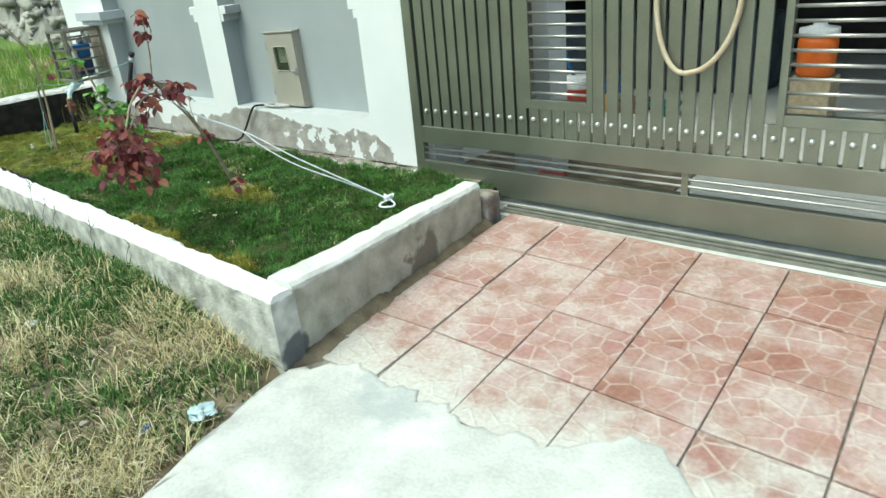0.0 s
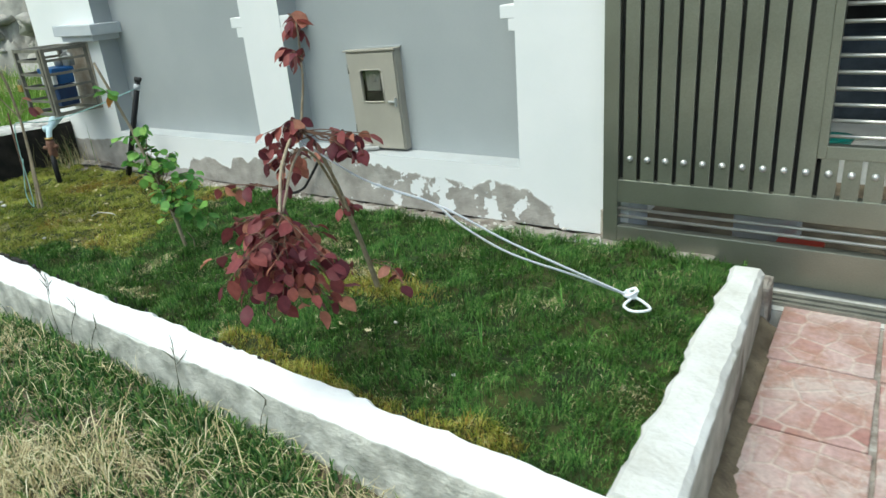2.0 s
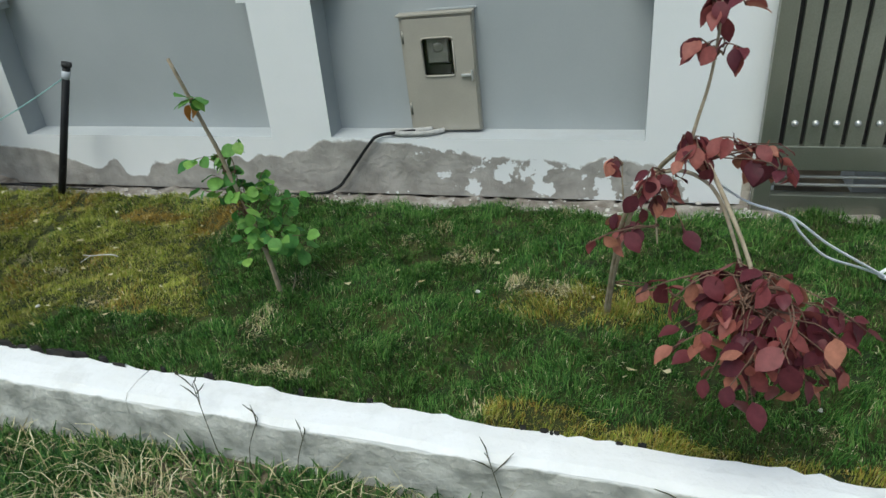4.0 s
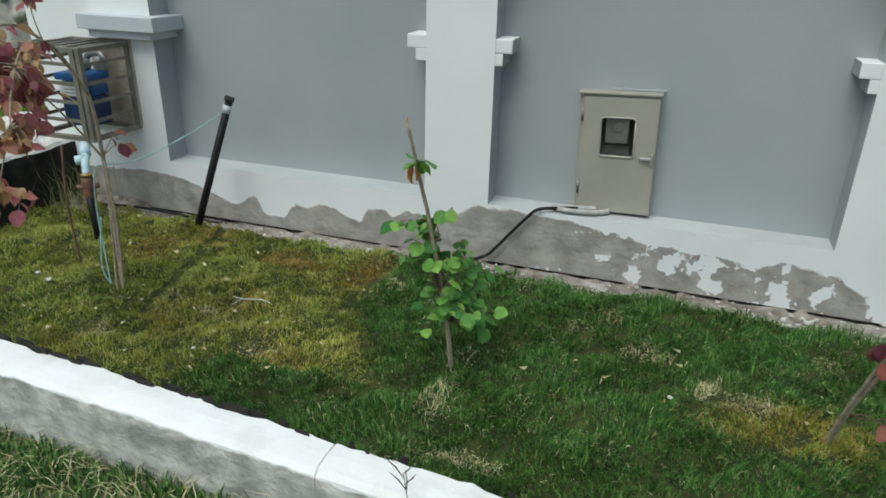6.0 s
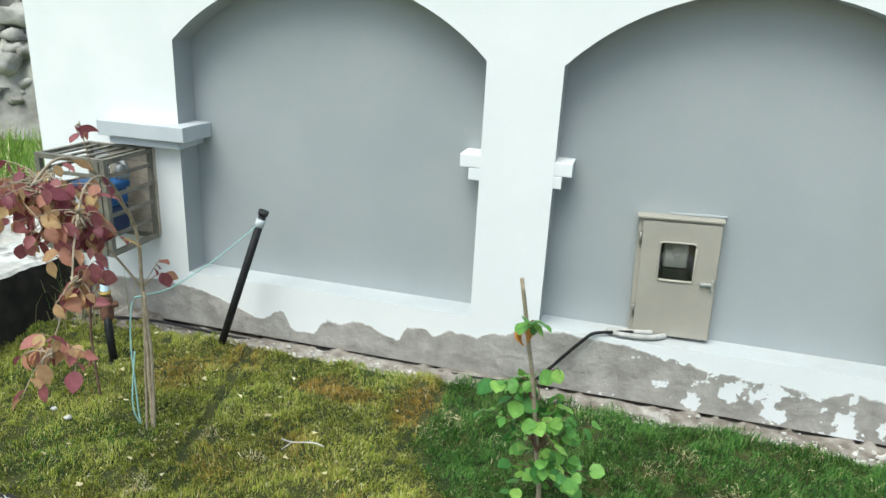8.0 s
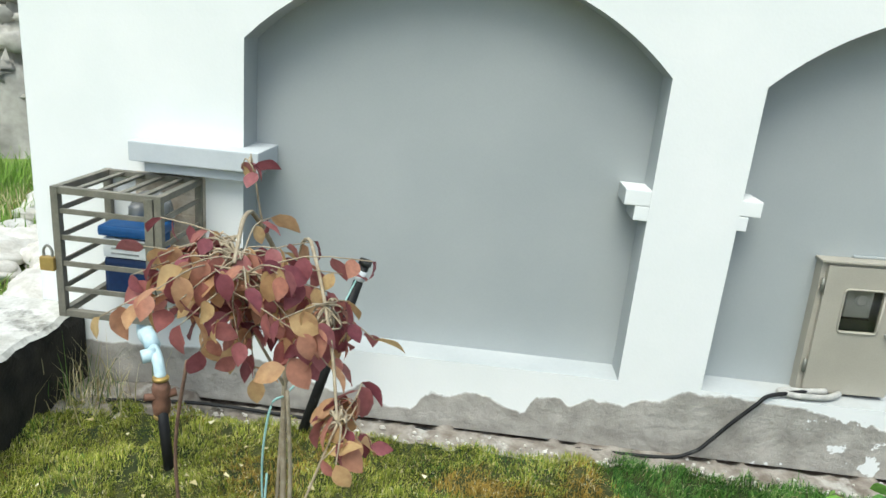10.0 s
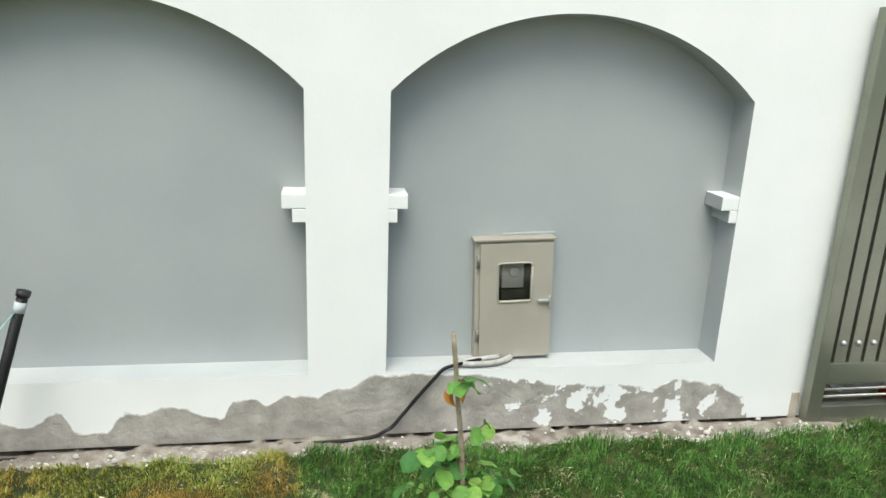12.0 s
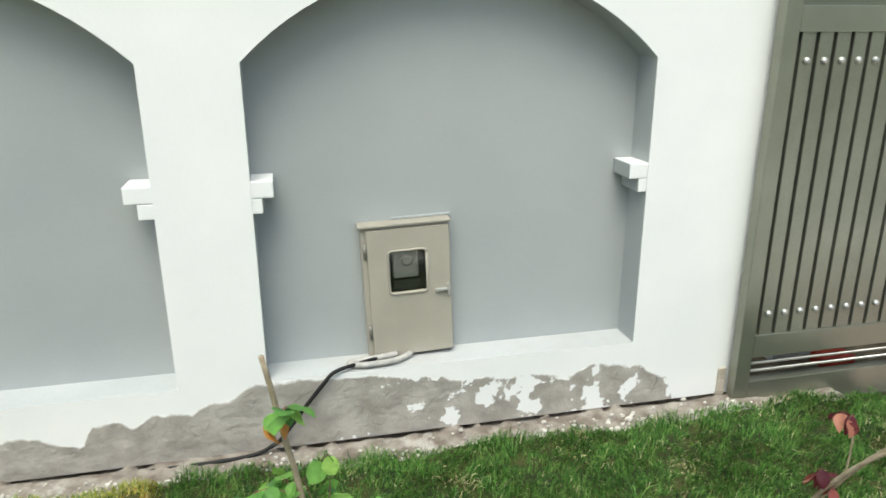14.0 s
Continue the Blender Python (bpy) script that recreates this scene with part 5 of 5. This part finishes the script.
def heap_lumps():
    bm = bmesh.new()
    r2 = random.Random(21)
    for i in range(520):
        x = r2.uniform(-20, -8.6)
        y = 9.4 - 0.247 * -(x + 14.5) - r2.uniform(0.2, 2.5)
        s = r2.choice((0.05, 0.07, 0.1, 0.14, 0.2)) * r2.uniform(0.7, 1.3)
        z = heap_h(x, y)
        if z < wild_z(x, y) + 0.1:
            continue
        g = bmesh.ops.create_icosphere(bm, subdivisions=2, radius=1)
        for v in g["verts"]:
            k = 1 + 0.8 * noise.noise(v.co * 1.4 + Vector((i, 0, 0))) + 0.4 * noise.noise(v.co * 3.7 + Vector((0, i, 0)))
            v.co = Vector((x + v.co.x * s * 1.4 * k, y + v.co.y * s * k, z - 0.2 * s + v.co.z * s * 0.7 * k))
    return tagged(mesh_object("heap_lumps", bm, M_sand, smooth=True), "clods and stones on the grey sand heap", "sand heap", "", "stuff")


heap_lumps()


def stone(name, at, size, m, label, category, seed, parent=None):
    bm = bmesh.new()
    bmesh.ops.create_icosphere(bm, subdivisions=4 if size[0] > 0.05 else 2, radius=1)
    for v in bm.verts:
        k = 1 + 0.45 * noise.noise(v.co * 1.3 + Vector((seed, seed * 2, 0))) + 0.16 * noise.noise(v.co * 3.5 + Vector((seed, 0, 5))) + 0.04 * noise.noise(v.co * 9 + Vector((seed, 0, 5)))
        v.co = Vector((v.co.x * size[0] * k, v.co.y * size[1] * k, v.co.z * size[2] * k))
    ob = mesh_object(name, bm, m, parent, smooth=size[0] > 0.05)
    ob.matrix_world = pose(*at, 0, 0, seed * 47)
    return tagged(ob, label, category)


for i in range(44):
    x, y = rnd.uniform(-9.7, -8.35), rnd.uniform(2.0, 6.0)
    s = rnd.uniform(0.12, 0.38)
    stone("rubble_stone", (x, y, 0.14 + s * 0.2), (s * rnd.uniform(0.9, 1.7), s, s * 0.45), M_rubble, "pale broken rubble lump beyond the kerb", "rubble", i * 0.77)["group"] = "rubble beyond the kerb"
for i in range(40):
    x, y = rnd.uniform(-2.75, -2.02), rnd.uniform(0.1, 0.97)
    s = rnd.uniform(0.006, 0.016)
    stone("pebble", (x, y, wild_z(x, y) + s * 0.3), (s * 1.3, s, s * 0.8), M_tan, "small tan pebble on the bare soil", "pebble", 30 + i)["group"] = "pebbles by the kerb corner"
for x, y, s in ((-4.05, 2.05, 0.012), (-2.9, 1.55, 0.010), (-3.3, 1.75, 0.010), (-5.9, 1.72, 0.012), (-6.95, 2.0, 0.02), (-7.05, 2.03, 0.016)):
    stone("lawn_chip", (x, y, lawn_z(x, y) + 0.022), (s * 0.9, s * 0.65, s * 0.5), M_rubble, "small white chip lying on the lawn", "stone chip", x)


crumple("plastic_scrap", (-2.02, 0.60, 0.02), 0.04, M_pvc, "crumpled pale blue plastic scrap on the soil", 1.0)
crumple("plastic_scrap", (-2.12, 0.42, 0.02), 0.018, M_blue, "small blue plastic scrap on the soil", 2.0)
crumple("plastic_scrap", (-3.15, 0.45, 0.18), 0.028, M_paper, "crumpled white paper scrap in rough grass", 3.0)

# distant walls across the field
fw = bmesh.new()
box(fw, -62, -60, -10, 60, 0.5, 5.0, 0)
tagged(mesh_object("far_wall", fw, M_sand), "long grey wall across the field", "wall", "", "structure")
bw = thing("brick_pillar", -30.5, 9.9, 1.2, "stack of orange bricks on the field edge", "brick stack")
for i in range(14):
    for j in range(4):
        b = part("brick", bx(0, 0.5, 0, 0.24, 0, 0.17, 0.012), M_brick, bw)
        b.matrix_local = pose(0.02 * ((i * 7) % 3), -0.52 + j * 0.26 + 0.06 * (i % 2), 0.18 * i)

# black moss crust along the kerb's inner edge
mc = bmesh.new()
for i in range(46):
    x = rnd.uniform(-6.9, -5.15) if i < 34 else rnd.uniform(-5.1, -3.2)
    y = kerb_in(x) - rnd.uniform(0.004, 0.03)
    a_, b_ = (rnd.uniform(0.02, 0.07), rnd.uniform(0.004, 0.012)) if i < 34 else (rnd.uniform(0.006, 0.014), rnd.uniform(0.003, 0.007))
    ring = [(a_ * math.cos(k * math.tau / 9) * rnd.uniform(0.6, 1.2), b_ * math.sin(k * math.tau / 9) * rnd.uniform(0.6, 1.3)) for k in range(9)]
    low_ = [mc.verts.new((x + p, y + q - 0.066 * p, 0.345)) for p, q in ring]
    top_ = [mc.verts.new((x + p * 0.85, y + q * 0.8 - 0.066 * p, 0.371 + 0.003 * rnd.random())) for p, q in ring]
    mc.faces.new(top_)
    for k in range(9):
        mc.faces.new((low_[k], low_[(k + 1) % 9], top_[(k + 1) % 9], top_[k]))
tagged(mesh_object("moss_crust", mc, M_moss), "black moss crust along the kerb edge", "moss", "", "stuff")

# dry crumbs on the lawn
lc = bmesh.new()
for i in range(300):
    x, y = rnd.uniform(-7.6, -2.5), rnd.uniform(1.55, 2.8)
    if x > -5.4 and rnd.random() < 0.88:
        continue
    s = rnd.uniform(0.004, 0.012)
    z = lawn_z(x, y) + 0.022
    c = [lc.verts.new((x + s * rnd.uniform(-2, 2), y + s * rnd.uniform(-1.5, 1.5), z + s * rnd.uniform(-0.3, 0.8))) for _ in range(4)]
    for f in ((0, 1, 2), (0, 2, 3), (0, 3, 1), (1, 3, 2)):
        lc.faces.new([c[k] for k in f])
bmesh.ops.recalc_face_normals(lc, faces=lc.faces)
tagged(mesh_object("lawn_crumbs", lc, M_straw), "dry straw crumbs strewn over the lawn", "litter", "", "stuff")

# loose soil gathered along the kerb's foot on the driveway
sheet("kerb_dirt", span(-2.12, -1.80, 0.016), span(1.0, 2.68, 0.02), lambda x, y: ramp_z(y) + 0.024 - 0.62 * max(0, x + 1.985 + 0.055 * (y - 1)) + 0.030 * fbm(x, y, 5, 2) + 0.014 * fbm(x, y, 30, 5) - (0.02 if y > 2.66 else 0), [M_soil], label="loose brown soil along the kerb foot", category="ground")
# bare brown mortar where the wall meets the gate
mp = bmesh.new()
for i in range(3):
    box(mp, -2.945 + 0.006 * noise.noise(Vector((i, 1, 0))), -2.906, WALL_Y - 0.012 - 0.004 * noise.noise(Vector((i, 5, 0))), WALL_Y + 0.01, 0.19 + 0.06 * i, 0.2501 + 0.06 * i, 0.004)
tagged(mesh_object("mortar_patch", mp, M_tan), "bare brown mortar beside the gate", "wall", "", "structure")

# chips and broken mortar along the wall foot
cb = bmesh.new()
for i in range(620):
    x = rnd.uniform(-7.7, -2.5)
    y = 2.88 + abs(rnd.gauss(0.03, 0.05))
    s = rnd.choice((0.005, 0.007, 0.010, 0.014)) * rnd.uniform(0.7, 1.2)
    z = 0.225 + (y - 2.84) * 0.1
    tw_ = rnd.uniform(0, math.tau)
    ring = [(math.cos(tw_ + k * math.tau / 5) * s * rnd.uniform(0.6, 1.3), math.sin(tw_ + k * math.tau / 5) * s * rnd.uniform(0.5, 0.9)) for k in range(5)]
    low_ = [cb.verts.new((x + p, y + q, z - 0.3 * s)) for p, q in ring]
    top_ = [cb.verts.new((x + p * 0.7, y + q * 0.7, z + s * rnd.uniform(0.25, 0.6))) for p, q in ring]
    cb.faces.new(top_)
    for k in range(5):
        cb.faces.new((low_[k], low_[(k + 1) % 5], top_[(k + 1) % 5], top_[k]))
bmesh.ops.recalc_face_normals(cb, faces=cb.faces)
tagged(mesh_object("mortar_chips", cb, M_rubble), "white mortar chips scattered along the wall foot", "debris", "", "stuff")


# ---- small litter on the lawn ----
tw2 = tube(bmesh.new(), smooth_path([(-5.98, 2.12, 0.305), (-5.92, 2.10, 0.315), (-5.84, 2.13, 0.31), (-5.79, 2.125, 0.305)], 4), 0.0026, 6)
tube(tw2, [(-5.92, 2.10, 0.315), (-5.95, 2.06, 0.30)], 0.002, 5)
tagged(mesh_object("fallen_twig", tw2, M_rubble, smooth=True), "pale dry twig lying on the yellow lawn", "twig")
for x, y, n_ in ((-2.75, 2.15, 7), (-2.55, 1.9, 5), (-3.05, 2.45, 6), (-2.4, 2.6, 5), (-2.9, 1.75, 5), (-4.1, 2.3, 6), (-3.75, 2.35, 5)):
    sp_ = thing("grass_sprig", x, y, 0.27, "light green weed sprig standing in the lawn", "weed", "weed sprigs in the lawn")
    for k in range(n_):
        a, L_ = rnd.uniform(0, math.tau), rnd.uniform(0.07, 0.15)
        pts = [(0, 0, -0.01), (math.cos(a) * L_ * 0.3, math.sin(a) * L_ * 0.3, L_ * 0.55), (math.cos(a) * L_ * 0.8, math.sin(a) * L_ * 0.8, L_ * 0.6)]
        bl = bmesh.new()
        q = smooth_path(pts, 3)
        side = Vector((-math.sin(a), math.cos(a), 0))
        rows_ = [(bl.verts.new(v_ - side * 0.0025 * (1 - i_ / len(q))), bl.verts.new(v_ + side * 0.0025 * (1 - i_ / len(q)))) for i_, v_ in enumerate(q)]
        for r0, r1 in zip(rows_, rows_[1:]):
            bl.faces.new((r0[0], r0[1], r1[1], r1[0]))
        part("blade", bl, M_greenleaf, sp_)


def kerb_stalk(x, height, forks, lean):
    """A thin dark grass stalk with forked seed heads, rooted before the kerb."""
    y = kerb_out(x) - 0.03
    t = thing("grass_stalk", x, y, wild_z(x, y), "thin dark grass stalk with forked seed heads before the kerb", "weed", "grass stalks before the kerb")
    tip = Vector((lean, 0.03, height))
    part("stem", tube(bmesh.new(), smooth_path([(0, 0, -0.02), (lean * 0.3, 0.0, height * 0.5), tip], 4), 0.0014, 5), M_darkstalk, t, smooth=True)
    for k in range(forks):
        q = Vector((lean, 0.03, height)) * (0.72 + 0.28 * (k + 1) / forks)
        e = q + Vector((rnd.uniform(-0.07, 0.03) if k % 2 else rnd.uniform(-0.03, 0.07), rnd.uniform(-0.01, 0.02), rnd.uniform(0.03, 0.08)))
        part("seed_head", tube(bmesh.new(), [q, (q + e) / 2 + Vector((0.004, 0, 0.003)), e], [0.001, 0.0022, 0.0009], 5), M_darkstalk, t, smooth=True)


for x, hgt, n_, ln in ((-4.70, 0.30, 5, -0.05), (-4.60, 0.20, 2, 0.05), (-4.43, 0.16, 2, 0.03), (-3.78, 0.20, 4, -0.05), (-3.35, 0.16, 2, 0.02)):
    kerb_stalk(x, hgt, n_, ln)


# ---- driveway paving, tile by tile ----
def tile_material():
    m = bpy.data.materials.new("pink_patterned_tile")
    m.use_nodes = True
    n, l = m.node_tree.nodes, m.node_tree.links
    p = n["Principled BSDF"]
    co, oi = n.new("ShaderNodeTexCoord"), n.new("ShaderNodeObjectInfo")
    add = n.new("ShaderNodeVectorMath")
    l.new(co.outputs["Object"], add.inputs[0])
    sc = n.new("ShaderNodeVectorMath")
    sc.operation = "SCALE"
    sc.inputs[0].default_value = (7.0, 11.0, 0)
    l.new(oi.outputs["Random"], sc.inputs["Scale"]), l.new(sc.outputs[0], add.inputs[1])
    vo = n.new("ShaderNodeTexVoronoi")
    vo.feature, vo.voronoi_dimensions = "DISTANCE_TO_EDGE", "2D"
    vo.inputs["Scale"].default_value, vo.inputs["Randomness"].default_value = 9.5, 0.85
    vc = n.new("ShaderNodeTexVoronoi")
    vc.voronoi_dimensions = "2D"
    vc.inputs["Scale"].default_value, vc.inputs["Randomness"].default_value = 9.5, 0.85
    ns, n2 = n.new("ShaderNodeTexNoise"), n.new("ShaderNodeTexNoise")
    ns.inputs["Scale"].default_value, ns.inputs["Detail"].default_value = 3.5, 7
    n2.inputs["Scale"].default_value, n2.inputs["Detail"].default_value = 45, 5
    for q in (vo, vc, ns, n2):
        l.new(add.outputs[0], q.inputs["Vector"])
    bw_ = n.new("ShaderNodeRGBToBW")
    l.new(vc.outputs["Color"], bw_.inputs[0])
    ramp = n.new("ShaderNodeValToRGB")
    for i, (pos, c) in enumerate(((0.12, (0.25, 0.105, 0.075)), (0.5, (0.37, 0.20, 0.18)), (0.9, (0.48, 0.35, 0.33)))):
        if i > 1:
            ramp.color_ramp.elements.new(0.5)
        ramp.color_ramp.elements[i].position, ramp.color_ramp.elements[i].color = pos, (*c, 1)
    half = n.new("ShaderNodeMath")
    half.operation = "MULTIPLY_ADD"
    half.inputs[1].default_value = 0.45
    tone = n.new("ShaderNodeMath")
    tone.operation = "MULTIPLY"
    tone.inputs[1].default_value = 0.6
    l.new(oi.outputs["Random"], tone.inputs[0])
    l.new(bw_.outputs[0], half.inputs[0]), l.new(tone.outputs[0], half.inputs[2])
    l.new(half.outputs[0], ramp.inputs[0])
    er = n.new("ShaderNodeMapRange")
    er.inputs[1].default_value, er.inputs[2].default_value = 0.02, 0.085
    er.inputs[3].default_value, er.inputs[4].default_value = 0.6, 0
    l.new(vo.outputs["Distance"], er.inputs[0])
    m1 = n.new("ShaderNodeMix")
    m1.data_type = "RGBA"
    m1.inputs[7].default_value = (0.56, 0.48, 0.41, 1)
    l.new(er.outputs[0], m1.inputs[0]), l.new(ramp.outputs[0], m1.inputs[6])
    wr = n.new("ShaderNodeMapRange")
    wr.inputs[1].default_value, wr.inputs[2].default_value, wr.inputs[4].default_value = 0.42, 0.64, 0.75
    l.new(ns.outputs["Fac"], wr.inputs[0])
    m2 = n.new("ShaderNodeMix")
    m2.data_type = "RGBA"
    m2.inputs[7].default_value = (0.52, 0.45, 0.41, 1)
    l.new(wr.outputs[0], m2.inputs[0]), l.new(m1.outputs[2], m2.inputs[6])
    n3 = n.new("ShaderNodeTexNoise")
    n3.inputs["Scale"].default_value, n3.inputs["Detail"].default_value, n3.inputs["Roughness"].default_value = 6.5, 9, 0.7
    l.new(add.outputs[0], n3.inputs["Vector"])
    gr3 = n.new("ShaderNodeMapRange")
    gr3.inputs[1].default_value, gr3.inputs[2].default_value, gr3.inputs[4].default_value = 0.48, 0.60, 0.7
    l.new(n3.outputs["Fac"], gr3.inputs[0])
    mg = n.new("ShaderNodeMix")
    mg.data_type = "RGBA"
    mg.inputs[7].default_value = (0.36, 0.20, 0.15, 1)
    l.new(gr3.outputs[0], mg.inputs[0]), l.new(m2.outputs[2], mg.inputs[6])
    m2 = mg
    # thin cement washed over the courses next to the apron
    geo, sp3, wash = n.new("ShaderNodeNewGeometry"), n.new("ShaderNodeSeparateXYZ"), n.new("ShaderNodeTexNoise")
    wash.inputs["Scale"].default_value, wash.inputs["Detail"].default_value, wash.inputs["Roughness"].default_value = 3.2, 9, 0.62
    l.new(geo.outputs["Position"], sp3.inputs[0]), l.new(geo.outputs["Position"], wash.inputs["Vector"])
    reach = n.new("ShaderNodeMath")
    reach.operation = "MULTIPLY_ADD"
    reach.inputs[1].default_value = -1.5
    l.new(wash.outputs["Fac"], reach.inputs[0]), l.new(sp3.outputs[1], reach.inputs[2])
    wf = n.new("ShaderNodeMapRange")
    wf.inputs[1].default_value, wf.inputs[2].default_value = 0.50, 0.82
    wf.inputs[3].default_value, wf.inputs[4].default_value = 0.88, 0
    l.new(reach.outputs[0], wf.inputs[0])
    # brown stains that run on from tile to tile
    blot, bf, mb = n.new("ShaderNodeTexNoise"), n.new("ShaderNodeMapRange"), n.new("ShaderNodeMix")
    blot.inputs["Scale"].default_value, blot.inputs["Detail"].default_value, blot.inputs["Roughness"].default_value = 2.4, 9, 0.68
    bf.inputs[1].default_value, bf.inputs[2].default_value, bf.inputs[4].default_value = 0.50, 0.66, 0.75
    mb.data_type = "RGBA"
    mb.inputs[7].default_value = (0.27, 0.15, 0.105, 1)
    l.new(geo.outputs["Position"], blot.inputs["Vector"]), l.new(blot.outputs["Fac"], bf.inputs[0])
    l.new(bf.outputs[0], mb.inputs[0]), l.new(m2.outputs[2], mb.inputs[6])
    m2 = mb
    mw = n.new("ShaderNodeMix")
    mw.data_type = "RGBA"
    mw.inputs[7].default_value = (0.56, 0.54, 0.49, 1)
    l.new(wf.outputs[0], mw.inputs[0]), l.new(m2.outputs[2], mw.inputs[6])
    m2 = mw
    m3 = n.new("ShaderNodeMix")
    m3.data_type, m3.blend_type = "RGBA", "OVERLAY"
    m3.inputs[0].default_value = 0.35
    l.new(m2.outputs[2], m3.inputs[6]), l.new(n2.outputs["Fac"], m3.inputs[7])
    l.new(m3.outputs[2], p.inputs["Base Color"])
    p.inputs["Roughness"].default_value = 0.75
    bp = n.new("ShaderNodeBump")
    bp.inputs["Strength"].default_value, bp.inputs["Distance"].default_value = 0.5, 0.006
    l.new(er.outputs[0], bp.inputs["Height"]), l.new(bp.outputs[0], p.inputs["Normal"])
    return m


M_tile = tile_material()
bed = sheet("pavement", span(-2.0, 2.6, 0.3), span(0.7, 2.81, 0.2), lambda x, y: ramp_z(y) - 0.014, [M_mortar], label="driveway paved with pink patterned concrete tiles", category="pavement")
tbm = bx(-0.2065, 0.2065, -0.2065, 0.2065, -0.02, 0.0, 0.005)
tme = bpy.data.meshes.new("tile")
for v in tbm.verts:  # the courses run slightly askew
    v.co.x, v.co.y = v.co.x - 0.03 * v.co.y, v.co.y - 0.045 * v.co.x
tbm.to_mesh(tme)
tbm.free()
tme.materials.append(M_tile)
slope = math.degrees(math.atan(0.07))
for i in range(11):
    for j in range(5):
        cx, cy = -1.87 + 0.42 * i, 2.60 - 0.42 * j
        if cx < -1.8:
            continue
        tl = new("tile", tme)
        tl.parent = bed
        z = ramp_z(cy)
        tl.matrix_local = pose(cx + 0.035 - 0.03 * (cy - 2.0) + rnd.uniform(-.002, .002), cy - 0.045 * (cx + 0.9) + rnd.uniform(-.002, .002), z + rnd.uniform(-.0015, .0015), slope if cy > 1.25 else 0, rnd.uniform(-.2, .2), rnd.choice((0, 0.3, -0.3)))
for j in range(4):
    hb = bx(-0.185, 0.177, -0.2065, 0.2065, -0.02, 0.0, 0.005)
    ht = part("tile", hb, M_tile, bed)
    cy = 2.60 - 0.42 * j
    ht.matrix_local = pose(-1.815 - 0.03 * (cy - 2.0), cy + 0.042, ramp_z(cy), slope if cy > 1.25 else 0, 0, 0)
